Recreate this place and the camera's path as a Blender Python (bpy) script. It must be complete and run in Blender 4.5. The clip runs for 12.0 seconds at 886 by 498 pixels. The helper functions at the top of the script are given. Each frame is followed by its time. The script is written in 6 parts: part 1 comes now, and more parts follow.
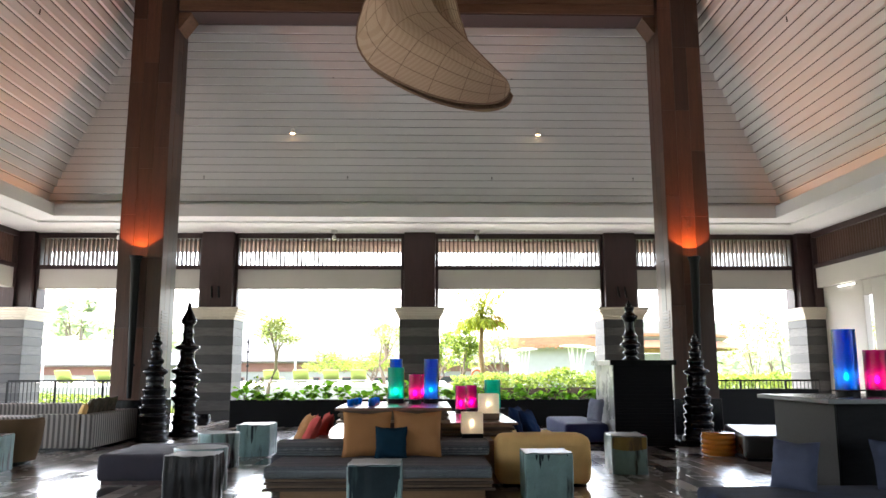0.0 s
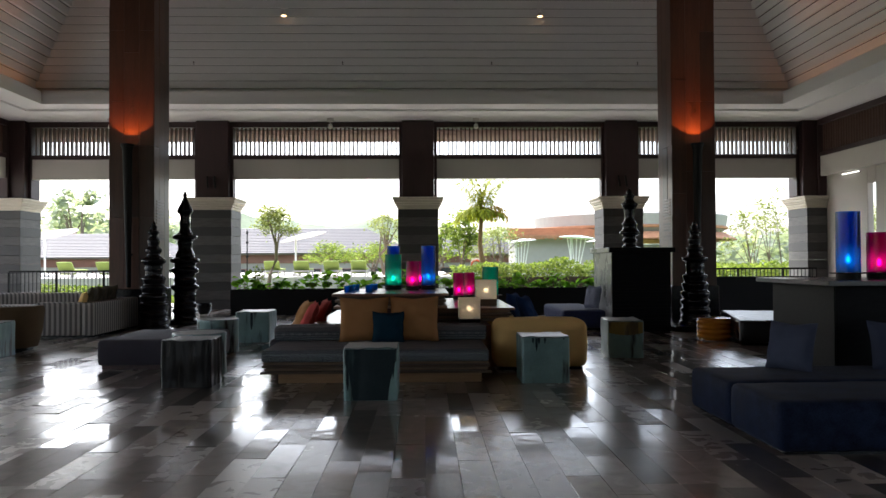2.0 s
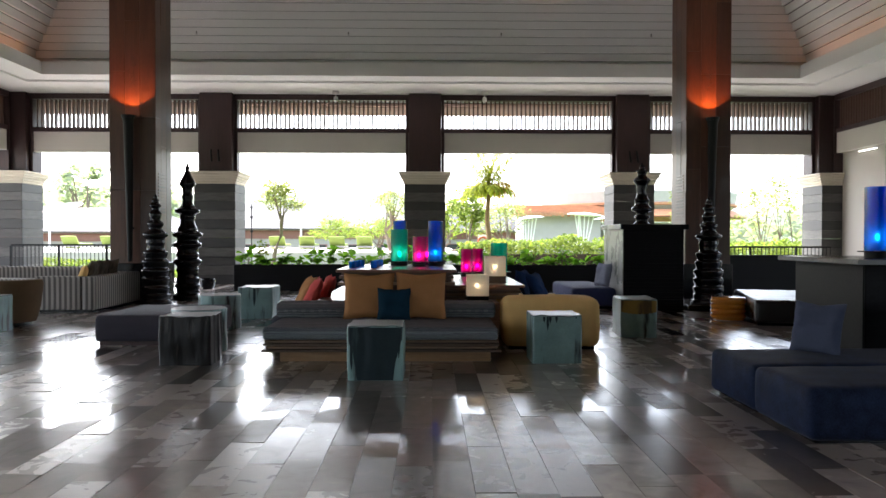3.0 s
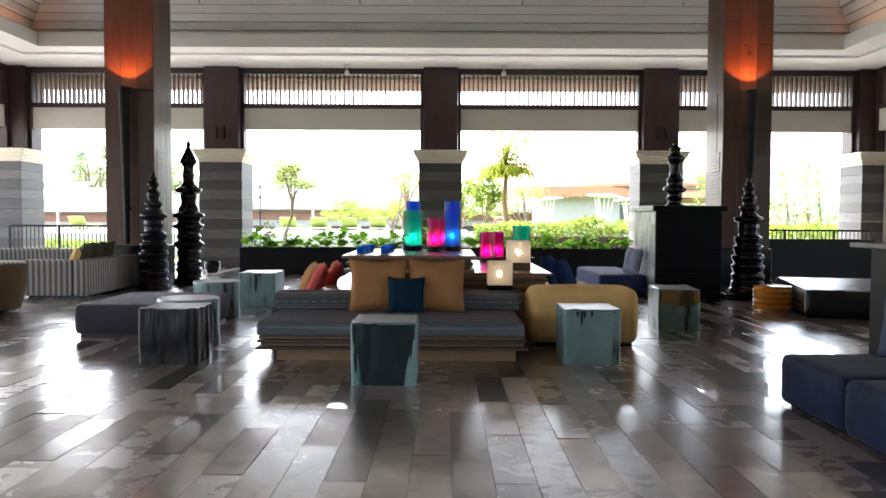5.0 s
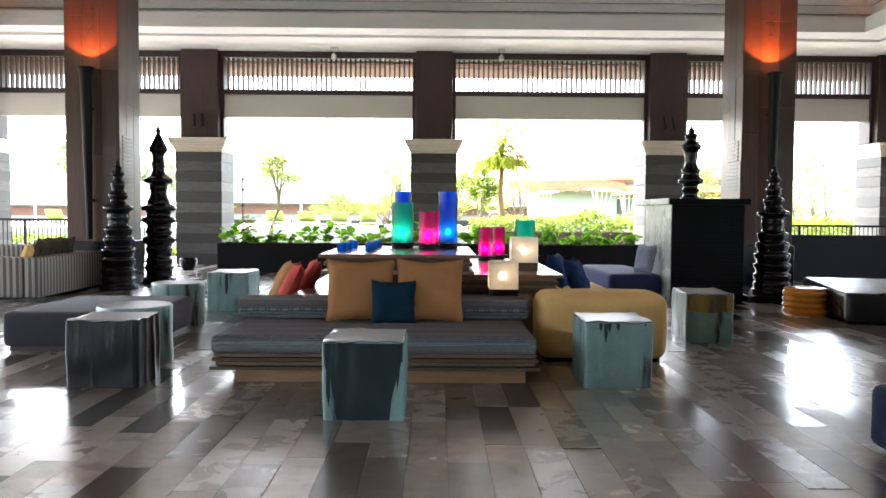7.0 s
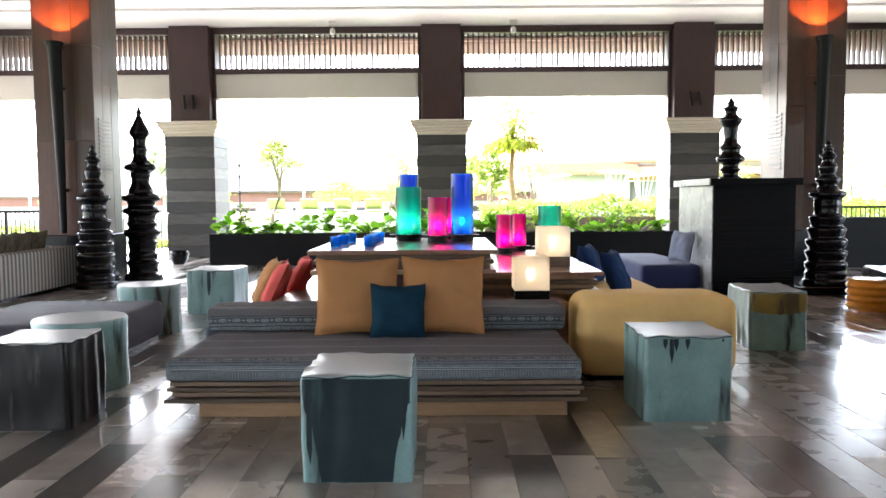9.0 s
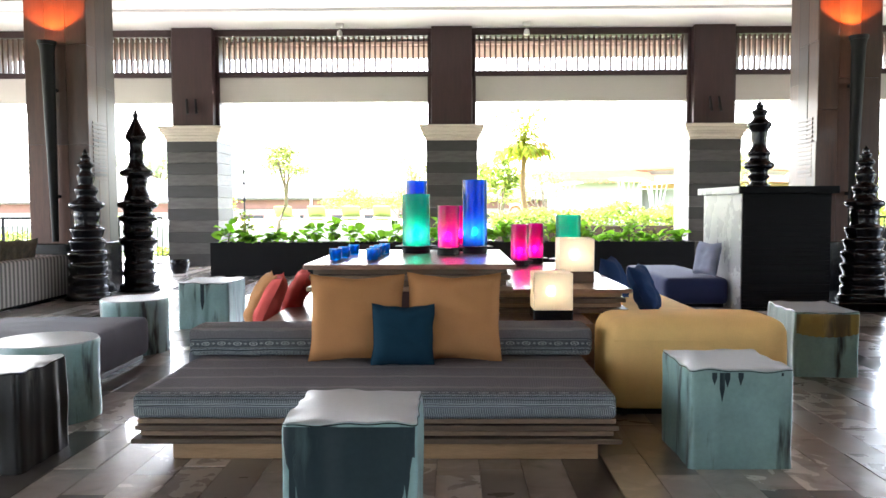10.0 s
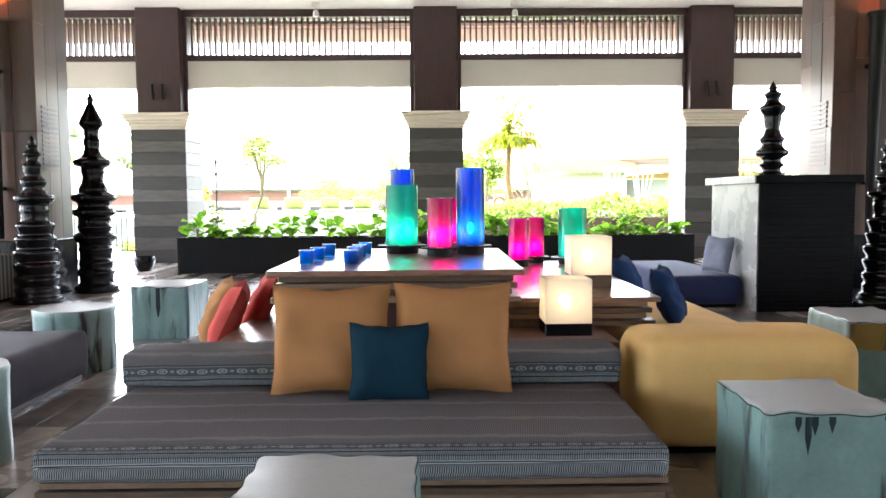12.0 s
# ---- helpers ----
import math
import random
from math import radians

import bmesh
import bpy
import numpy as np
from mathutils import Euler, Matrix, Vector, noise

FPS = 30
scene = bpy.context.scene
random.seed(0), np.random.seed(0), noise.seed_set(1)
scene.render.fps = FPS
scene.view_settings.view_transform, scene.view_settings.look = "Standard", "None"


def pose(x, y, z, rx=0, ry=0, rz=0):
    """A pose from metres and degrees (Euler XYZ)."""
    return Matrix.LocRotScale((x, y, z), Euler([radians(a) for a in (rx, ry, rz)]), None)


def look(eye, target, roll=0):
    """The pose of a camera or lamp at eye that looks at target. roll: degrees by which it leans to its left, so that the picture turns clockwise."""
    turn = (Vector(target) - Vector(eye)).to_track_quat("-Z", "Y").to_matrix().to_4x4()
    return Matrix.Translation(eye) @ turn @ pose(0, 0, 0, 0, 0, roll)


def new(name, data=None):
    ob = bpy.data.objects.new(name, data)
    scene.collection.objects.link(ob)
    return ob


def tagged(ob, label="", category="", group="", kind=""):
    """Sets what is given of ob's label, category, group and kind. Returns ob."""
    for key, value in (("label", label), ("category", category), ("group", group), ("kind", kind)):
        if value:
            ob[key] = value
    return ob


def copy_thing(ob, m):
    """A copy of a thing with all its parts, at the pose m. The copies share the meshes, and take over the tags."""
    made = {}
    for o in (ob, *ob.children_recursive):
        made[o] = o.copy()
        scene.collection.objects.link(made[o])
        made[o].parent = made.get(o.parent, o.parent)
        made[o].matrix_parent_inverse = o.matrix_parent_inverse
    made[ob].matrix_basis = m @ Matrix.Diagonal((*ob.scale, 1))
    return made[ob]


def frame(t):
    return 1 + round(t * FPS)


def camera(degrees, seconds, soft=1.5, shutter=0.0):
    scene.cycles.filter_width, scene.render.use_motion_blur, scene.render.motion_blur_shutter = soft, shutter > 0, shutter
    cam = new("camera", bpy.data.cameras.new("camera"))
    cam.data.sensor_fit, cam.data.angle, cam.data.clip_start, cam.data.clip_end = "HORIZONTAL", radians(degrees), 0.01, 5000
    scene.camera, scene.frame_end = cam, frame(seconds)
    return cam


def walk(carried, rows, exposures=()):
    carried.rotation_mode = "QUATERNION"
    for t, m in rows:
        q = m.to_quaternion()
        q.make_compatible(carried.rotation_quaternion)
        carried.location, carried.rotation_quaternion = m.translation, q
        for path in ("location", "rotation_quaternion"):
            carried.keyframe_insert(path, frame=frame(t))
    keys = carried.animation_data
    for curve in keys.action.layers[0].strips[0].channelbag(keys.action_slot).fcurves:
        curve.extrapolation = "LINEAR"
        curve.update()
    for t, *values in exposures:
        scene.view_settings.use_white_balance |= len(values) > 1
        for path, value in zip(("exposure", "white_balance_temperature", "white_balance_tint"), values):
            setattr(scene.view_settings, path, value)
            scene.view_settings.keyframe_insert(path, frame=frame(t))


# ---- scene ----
cam = camera(60.5, 12.0)
PATH = [
    (0, (0.145, -0.168, 1.537), (0.195, 1.807, 1.848), -0.1),
    (0.5, (0.163, -0.186, 1.504), (0.211, 1.801, 1.728), -0.3),
    (1, (0.182, -0.176, 1.474), (0.235, 1.82, 1.602), -0.1),
    (1.5, (0.199, -0.115, 1.467), (0.251, 1.884, 1.529), 0.0),
    (2, (0.198, 0.056, 1.451), (0.247, 2.055, 1.482), -0.3),
    (2.5, (0.169, 0.211, 1.443), (0.22, 2.21, 1.444), -0.4),
    (3, (0.182, 0.411, 1.431), (0.215, 2.411, 1.401), 0.1),
    (3.5, (0.206, 0.653, 1.443), (0.211, 2.653, 1.401), 0.9),
    (5.5, (0.124, 1.827, 1.438), (0.123, 3.825, 1.354), -0.0),
    (6, (0.1, 2.166, 1.432), (0.131, 4.164, 1.353), -0.4),
    (6.5, (0.142, 2.514, 1.436), (0.158, 4.512, 1.355), 0.3),
    (7, (0.135, 2.842, 1.422), (0.149, 4.84, 1.329), 0.4),
    (9, (0.083, 4.238, 1.428), (0.077, 6.234, 1.297), -0.4),
    (9.5, (0.104, 4.576, 1.443), (0.066, 6.572, 1.327), -0.1),
    (10, (0.066, 4.915, 1.436), (0.036, 6.912, 1.325), -0.2),
    (10.5, (0.021, 5.231, 1.438), (0.004, 7.227, 1.315), -0.6),
    (11, (0.034, 5.551, 1.443), (0.003, 7.546, 1.302), 0.1),
    (11.5, (-0.003, 5.803, 1.437), (-0.021, 7.797, 1.295), -0.0),
    (12, (-0.026, 5.929, 1.451), (-0.006, 7.924, 1.316), -0.4),
]
EXPOSURES = [(0.0, 3.12), (0.3, 2.7), (0.6, 2.15), (1.0, 1.78), (1.5, 1.58), (2.2, 1.62), (3.0, 2.48), (3.5, 2.65),
             (5.5, 3.2), (6.5, 3.38), (7.0, 3.43), (9.0, 3.9), (10.0, 4.02), (12.0, 4.14)]
walk(cam, [(t, look(eye, target, roll)) for t, eye, target, roll in PATH], EXPOSURES)

# ---- world and sun: a bright overcast sky ----
world = bpy.data.worlds.new("overcast_sky")
scene.world = world
world.use_nodes = True
wn, wl = world.node_tree.nodes, world.node_tree.links
sky = wn.new("ShaderNodeTexSky")
sky.sky_type = "NISHITA"
sky.sun_disc = False
sky.sun_elevation = radians(54)
sky.sun_rotation = radians(-35)
sky.air_density, sky.dust_density, sky.ozone_density = 1.0, 4.0, 1.0
hs = wn.new("ShaderNodeHueSaturation")
hs.inputs["Saturation"].default_value = 0.6
hs.inputs["Value"].default_value = 1.7
wl.new(sky.outputs[0], hs.inputs["Color"])
tint = wn.new("ShaderNodeMix")
tint.data_type, tint.blend_type = "RGBA", "MULTIPLY"
tint.inputs[0].default_value, tint.inputs[7].default_value = 1.0, (0.98, 0.992, 1.035, 1.0)
wl.new(hs.outputs[0], tint.inputs[6])
wl.new(tint.outputs[2], wn["Background"].inputs["Color"])
wn["Background"].inputs["Strength"].default_value = 0.15
sun_data = bpy.data.lights.new("sun", "SUN")
sun_data.energy, sun_data.angle, sun_data.color = 1.7, radians(9), (1.0, 0.995, 0.985)
sun = new("sun", sun_data)
sun.matrix_world = look((-21, 38, 51), (0, 8, 0))


# ---- materials ----
def nodes_of(name):
    m = bpy.data.materials.new(name)
    m.use_nodes = True
    return m, m.node_tree.nodes, m.node_tree.links, m.node_tree.nodes["Principled BSDF"]


def rgba(c):
    return (c[0], c[1], c[2], 1.0)


def noise_tex(n, l, scale, detail=4.0, stretch=(1, 1, 1), rough=0.55):
    co, mp, tx = n.new("ShaderNodeTexCoord"), n.new("ShaderNodeMapping"), n.new("ShaderNodeTexNoise")
    mp.inputs["Scale"].default_value = stretch
    tx.inputs["Scale"].default_value, tx.inputs["Detail"].default_value = scale, detail
    tx.inputs["Roughness"].default_value = rough
    l.new(co.outputs["Object"], mp.inputs["Vector"])
    l.new(mp.outputs[0], tx.inputs["Vector"])
    return tx.outputs["Fac"]


def ramp(n, l, fac, stops):
    r = n.new("ShaderNodeValToRGB")
    while len(r.color_ramp.elements) < len(stops):
        r.color_ramp.elements.new(0.5)
    for e, (p, c) in zip(r.color_ramp.elements, stops):
        e.position, e.color = p, rgba(c)
    l.new(fac, r.inputs[0])
    return r.outputs[0]


def mix(n, l, fac, a, b, kind="MIX"):
    m = n.new("ShaderNodeMix")
    m.data_type, m.blend_type = "RGBA", kind
    for sock, v in ((m.inputs[0], fac), (m.inputs[6], a), (m.inputs[7], b)):
        if isinstance(v, (int, float)):
            sock.default_value = v
        elif isinstance(v, tuple):
            sock.default_value = rgba(v)
        else:
            l.new(v, sock)
    return m.outputs[2]


def calc(n, l, op, a, b=0.0, c=0.0):
    m = n.new("ShaderNodeMath")
    m.operation = op
    for sock, v in zip(m.inputs, (a, b, c)):
        if isinstance(v, (int, float)):
            sock.default_value = v
        else:
            l.new(v, sock)
    return m.outputs[0]


def bump(n, l, b, height, strength=0.2, dist=0.01):
    bp = n.new("ShaderNodeBump")
    bp.inputs["Strength"].default_value, bp.inputs["Distance"].default_value = strength, dist
    l.new(height, bp.inputs["Height"])
    l.new(bp.outputs[0], b.inputs["Normal"])


def shade(c, k):
    return tuple(min(1.0, v * k) for v in c)


def plain(name, c, rough=0.6, vary=0.25, fine=60.0, coarse=2.5, relief=0.15, metal=0.0, stretch=(1, 1, 1), coat=0.0, sheen=0.0, spec=0.5):
    """A surface with grain and broad unevenness."""
    m, n, l, b = nodes_of(name)
    f, g = noise_tex(n, l, fine, 3.0, stretch), noise_tex(n, l, coarse, 5.0, stretch)
    col = ramp(n, l, g, [(0.3, shade(c, 1 - vary)), (0.7, shade(c, 1 + vary * 0.7))])
    col = mix(n, l, 0.35, col, ramp(n, l, f, [(0.3, shade(c, 1 - vary)), (0.7, shade(c, 1 + vary))]))
    l.new(col, b.inputs["Base Color"])
    l.new(calc(n, l, "MULTIPLY_ADD", g, 0.2, rough - 0.1), b.inputs["Roughness"])
    b.inputs["Metallic"].default_value = metal
    b.inputs["Coat Weight"].default_value = coat
    b.inputs["Sheen Weight"].default_value = sheen
    b.inputs["Specular IOR Level"].default_value = spec
    bump(n, l, b, f, relief, 0.004)
    return m


def wood(name, dark, light, rough=0.45, along=(1, 12, 12), scale=2.0, coat=0.0, by_piece=True, by_object=False):
    m, n, l, b = nodes_of(name)
    g = noise_tex(n, l, scale, 6.0, along, 0.65)
    f = noise_tex(n, l, scale * 9, 3.0, along)
    col = ramp(n, l, g, [(0.25, dark), (0.75, light)])
    col = mix(n, l, 0.3, col, ramp(n, l, f, [(0.35, shade(dark, 0.7)), (0.7, light)]))
    if by_object:
        k = ramp(n, l, n.new("ShaderNodeObjectInfo").outputs["Random"], [(0.0, (0.5, 0.5, 0.5)), (0.6, (1.0, 0.98, 0.95)), (1.0, (1.4, 1.35, 1.3))])
        col = mix(n, l, 1.0, col, k, "MULTIPLY")
    elif by_piece:
        geo = n.new("ShaderNodeNewGeometry")
        k = ramp(n, l, geo.outputs["Random Per Island"], [(0.0, (0.7, 0.7, 0.7)), (1.0, (1.2, 1.2, 1.2))])
        col = mix(n, l, 1.0, col, k, "MULTIPLY")
    l.new(col, b.inputs["Base Color"])
    l.new(calc(n, l, "MULTIPLY_ADD", f, 0.25, rough - 0.12), b.inputs["Roughness"])
    b.inputs["Coat Weight"].default_value = coat
    bump(n, l, b, f, 0.2, 0.003)
    return m


def floor_tile(name, by_object):
    """Polished brown-grey stone planks, each with its own tone, veins and gloss."""
    m, n, l, b = nodes_of(name)
    if by_object:
        rnd = n.new("ShaderNodeObjectInfo").outputs["Random"]
    else:
        rnd = n.new("ShaderNodeNewGeometry").outputs["Random Per Island"]
    geo = n.new("ShaderNodeNewGeometry")
    shift = n.new("ShaderNodeCombineXYZ")
    l.new(calc(n, l, "MULTIPLY", rnd, 37.0), shift.inputs[2])
    add = n.new("ShaderNodeVectorMath")
    l.new(geo.outputs["Position"], add.inputs[0])
    l.new(shift.outputs[0], add.inputs[1])
    vein = n.new("ShaderNodeTexNoise")
    vein.inputs["Scale"].default_value, vein.inputs["Detail"].default_value = 5.5, 12.0
    vein.inputs["Distortion"].default_value = 0.7
    l.new(add.outputs[0], vein.inputs["Vector"])
    tone = ramp(n, l, rnd, [(0.0, (0.04, 0.033, 0.027)), (0.2, (0.095, 0.078, 0.065)), (0.35, (0.18, 0.154, 0.132)), (0.75, (0.29, 0.253, 0.22)), (1.0, (0.46, 0.405, 0.355))])
    v = ramp(n, l, vein.outputs["Fac"], [(0.3, (0.62, 0.6, 0.58)), (0.42, (0.9, 0.89, 0.88)), (0.5, (1.0, 1.0, 1.0)), (0.6, (1.08, 1.07, 1.05)), (0.68, (1.35, 1.32, 1.28))])
    l.new(mix(n, l, 1.0, tone, v, "MULTIPLY"), b.inputs["Base Color"])
    frac = calc(n, l, "FRACT", calc(n, l, "MULTIPLY", rnd, 7.31))
    gloss = ramp(n, l, frac, [(0.0, (0.03, 0.03, 0.03)), (0.22, (0.07, 0.07, 0.07)), (0.36, (0.16, 0.16, 0.16)), (1.0, (0.38, 0.38, 0.38))])
    r = calc(n, l, "MULTIPLY", gloss, ramp(n, l, vein.outputs["Fac"], [(0.35, (0.7, 0.7, 0.7)), (0.6, (1.0, 1.0, 1.0)), (0.75, (1.35, 1.35, 1.35))]))
    l.new(r, b.inputs["Coat Roughness"])
    b.inputs["Coat Weight"].default_value = 1.0
    b.inputs["Coat IOR"].default_value = 1.55
    b.inputs["Roughness"].default_value = 0.3
    b.inputs["Specular IOR Level"].default_value = 0.4
    wave = n.new("ShaderNodeTexNoise")
    wave.inputs["Scale"].default_value, wave.inputs["Detail"].default_value = 5.0, 3.0
    l.new(add.outputs[0], wave.inputs["Vector"])
    grit = n.new("ShaderNodeTexNoise")
    grit.inputs["Scale"].default_value, grit.inputs["Detail"].default_value = 55.0, 4.0
    l.new(add.outputs[0], grit.inputs["Vector"])
    bump(n, l, b, calc(n, l, "MULTIPLY_ADD", grit.outputs["Fac"], 0.1, wave.outputs["Fac"]), 0.13, 0.01)
    l.new(b.inputs["Normal"].links[0].from_socket, b.inputs["Coat Normal"])
    return m


def banded_stone(name):
    m, n, l, b = nodes_of(name)
    info = n.new("ShaderNodeObjectInfo").outputs["Random"]
    g, f = noise_tex(n, l, 3.0, 6.0, (1, 1, 5)), noise_tex(n, l, 45.0, 3.0)
    col = ramp(n, l, g, [(0.3, (0.75, 0.75, 0.75)), (0.7, (1.15, 1.15, 1.15))])
    base = ramp(n, l, info, [(0.0, (0.08, 0.078, 0.075)), (1.0, (0.108, 0.105, 0.1))])
    l.new(mix(n, l, 1.0, base, col, "MULTIPLY"), b.inputs["Base Color"])
    b.inputs["Roughness"].default_value = 0.6
    bump(n, l, b, f, 0.25, 0.004)
    return m


def striped(name, a, c, width, axis="X", rough=0.85):
    m, n, l, b = nodes_of(name)
    co, sp = n.new("ShaderNodeTexCoord"), n.new("ShaderNodeSeparateXYZ")
    l.new(co.outputs["Object"], sp.inputs[0])
    u = sp.outputs[0] if axis == "X" else calc(n, l, "ADD", sp.outputs[0], sp.outputs[1])
    w = calc(n, l, "SINE", calc(n, l, "MULTIPLY", u, 2 * math.pi / width))
    col = ramp(n, l, calc(n, l, "MULTIPLY_ADD", w, 0.5, 0.5), [(0.4, a), (0.6, c)])
    f = noise_tex(n, l, 150.0, 3.0)
    col = mix(n, l, 0.25, col, ramp(n, l, f, [(0.3, shade(a, 0.6)), (0.7, shade(c, 1.2))]))
    l.new(col, b.inputs["Base Color"])
    b.inputs["Roughness"].default_value = rough
    bump(n, l, b, f, 0.25, 0.003)
    return m


def ikat(name):
    """Handwoven blue-grey cloth: fine ribs, darker and paler bands, one band of oval motifs."""
    m, n, l, b = nodes_of(name)
    co, sp = n.new("ShaderNodeTexCoord"), n.new("ShaderNodeSeparateXYZ")
    l.new(co.outputs["UV"], sp.inputs[0])
    u, v = sp.outputs[0], sp.outputs[1]
    ink, pale, mauve = (0.022, 0.028, 0.035), (0.31, 0.345, 0.36), (0.17, 0.172, 0.18)
    wob, fade, broad = noise_tex(n, l, 9.0, 3.0), noise_tex(n, l, 45.0, 3.0), noise_tex(n, l, 3.0, 3.0, (0.4, 2.5, 1.0))
    vv = calc(n, l, "MULTIPLY_ADD", wob, 0.008, calc(n, l, "SUBTRACT", v, 0.004))

    def between(lo, hi):
        return calc(n, l, "MULTIPLY", calc(n, l, "GREATER_THAN", vv, lo), calc(n, l, "LESS_THAN", vv, hi))

    # the ribs: short upright dashes whose rows are shifted against each other
    row = calc(n, l, "FLOOR", calc(n, l, "MULTIPLY", vv, 34.0))
    jog = calc(n, l, "MULTIPLY", calc(n, l, "FRACT", calc(n, l, "MULTIPLY", row, 0.618)), 6.28)
    rib = calc(n, l, "SINE", calc(n, l, "ADD", jog, calc(n, l, "MULTIPLY_ADD", wob, 5.0, calc(n, l, "MULTIPLY", u, 640.0))))
    dash = calc(n, l, "GREATER_THAN", calc(n, l, "MULTIPLY_ADD", fade, 1.6, rib), 0.75)
    front = mix(n, l, dash, ink, pale)
    # the top: mauve-brown ground, dashes that come and go, paler stripes across
    seen = calc(n, l, "MULTIPLY", dash, ramp(n, l, broad, [(0.35, (0.3, 0.3, 0.3)), (0.65, (0.75, 0.75, 0.75))]))
    top = mix(n, l, dash, (0.06, 0.06, 0.067), mauve)
    top = mix(n, l, seen, mix(n, l, 0.6, top, (0.105, 0.094, 0.097)), top)
    top = mix(n, l, calc(n, l, "MULTIPLY", calc(n, l, "GREATER_THAN", fade, 0.6), 0.12), top, ink)
    stripe = calc(n, l, "SINE", calc(n, l, "MULTIPLY_ADD", wob, 1.5, calc(n, l, "MULTIPLY", vv, 24.0)))
    top = mix(n, l, calc(n, l, "MULTIPLY", calc(n, l, "GREATER_THAN", stripe, 0.9), 0.35), top, (0.27, 0.25, 0.24))
    cols = mix(n, l, calc(n, l, "GREATER_THAN", vv, 0.215), front, top)
    for lo, hi, c, k in ((0.0, 0.012, ink, 0.6), (0.07, 0.075, (0.42, 0.46, 0.48), 0.8), (0.075, 0.081, ink, 0.9), (0.081, 0.085, (0.42, 0.46, 0.48), 0.8), (0.106, 0.112, ink, 0.7),
                         (0.132, 0.14, ink, 0.85), (0.15, 0.212, (0.035, 0.038, 0.045), 0.72), (0.153, 0.156, (0.3, 0.32, 0.33), 0.6), (0.206, 0.209, (0.3, 0.32, 0.33), 0.6), (0.212, 0.218, ink, 0.8)):
        cols = mix(n, l, calc(n, l, "MULTIPLY", between(lo, hi), k), cols, c)
    # oval rings with a bar inside, and small diamonds between them
    cell = calc(n, l, "SUBTRACT", calc(n, l, "FRACT", calc(n, l, "MULTIPLY", u, 9.0)), 0.5)
    dy = calc(n, l, "MULTIPLY", calc(n, l, "SUBTRACT", vv, 0.181), 15.0)
    d = calc(n, l, "SQRT", calc(n, l, "ADD", calc(n, l, "MULTIPLY", cell, cell), calc(n, l, "MULTIPLY", calc(n, l, "MULTIPLY", dy, dy), 1.9)))
    ring = calc(n, l, "LESS_THAN", calc(n, l, "ABSOLUTE", calc(n, l, "SUBTRACT", d, 0.23)), 0.045)
    cols = mix(n, l, calc(n, l, "MULTIPLY", ring, calc(n, l, "MULTIPLY_ADD", fade, 1.2, 0.0)), cols, (0.4, 0.42, 0.42))
    cols = mix(n, l, calc(n, l, "MULTIPLY", calc(n, l, "LESS_THAN", d, 0.1), 0.6), cols, (0.36, 0.38, 0.38))
    side = calc(n, l, "SUBTRACT", calc(n, l, "ABSOLUTE", cell), 0.5)
    dia = calc(n, l, "LESS_THAN", calc(n, l, "ADD", calc(n, l, "ABSOLUTE", side), calc(n, l, "ABSOLUTE", dy)), 0.13)
    cols = mix(n, l, calc(n, l, "MULTIPLY", dia, 0.55), cols, (0.36, 0.38, 0.38))
    l.new(cols, b.inputs["Base Color"])
    b.inputs["Roughness"].default_value = 0.9
    b.inputs["Specular IOR Level"].default_value = 0.08
    bump(n, l, b, rib, 0.12, 0.002)
    return m


def glaze(name, body, dark, amount=0.5):
    """Glazed ceramic: pale sea green with dark streaks that run down from the rim."""
    m, n, l, b = nodes_of(name)
    rnd = n.new("ShaderNodeObjectInfo").outputs["Random"]
    co, mp, cb, add = n.new("ShaderNodeTexCoord"), n.new("ShaderNodeMapping"), n.new("ShaderNodeCombineXYZ"), n.new("ShaderNodeVectorMath")
    l.new(calc(n, l, "MULTIPLY", rnd, 20.0), cb.inputs[0])
    l.new(calc(n, l, "MULTIPLY", rnd, 11.0), cb.inputs[1])
    l.new(co.outputs["Object"], add.inputs[0])
    l.new(cb.outputs[0], add.inputs[1])
    mp.inputs["Scale"].default_value = (1, 1, 0.16)
    l.new(add.outputs[0], mp.inputs["Vector"])
    run, cloud, fine = (n.new("ShaderNodeTexNoise") for _ in range(3))
    for tx, sc, dt in ((run, 9.0, 5.0), (cloud, 3.0, 6.0), (fine, 40.0, 4.0)):
        tx.inputs["Scale"].default_value, tx.inputs["Detail"].default_value = sc, dt
        l.new((mp.outputs[0] if tx is run else add.outputs[0]), tx.inputs["Vector"])
    col = ramp(n, l, cloud.outputs["Fac"], [(0.3, shade(body, 0.72)), (0.55, body), (0.8, shade(body, 1.25))])
    col = mix(n, l, 0.2, col, ramp(n, l, fine.outputs["Fac"], [(0.35, shade(body, 0.7)), (0.7, shade(body, 1.2))]))
    mask = ramp(n, l, run.outputs["Fac"], [(0.62 - 0.2 * amount, (0, 0, 0)), (0.72 - 0.18 * amount, (1, 1, 1))])
    col = mix(n, l, mask, col, dark)
    l.new(col, b.inputs["Base Color"])
    l.new(calc(n, l, "MULTIPLY_ADD", cloud.outputs["Fac"], 0.3, 0.26), b.inputs["Roughness"])
    b.inputs["Coat Weight"].default_value = 0.1
    b.inputs["Specular IOR Level"].default_value = 0.5 if body[1] > 0.1 else 0.18
    bump(n, l, b, run.outputs["Fac"], 0.25, 0.008)
    return m


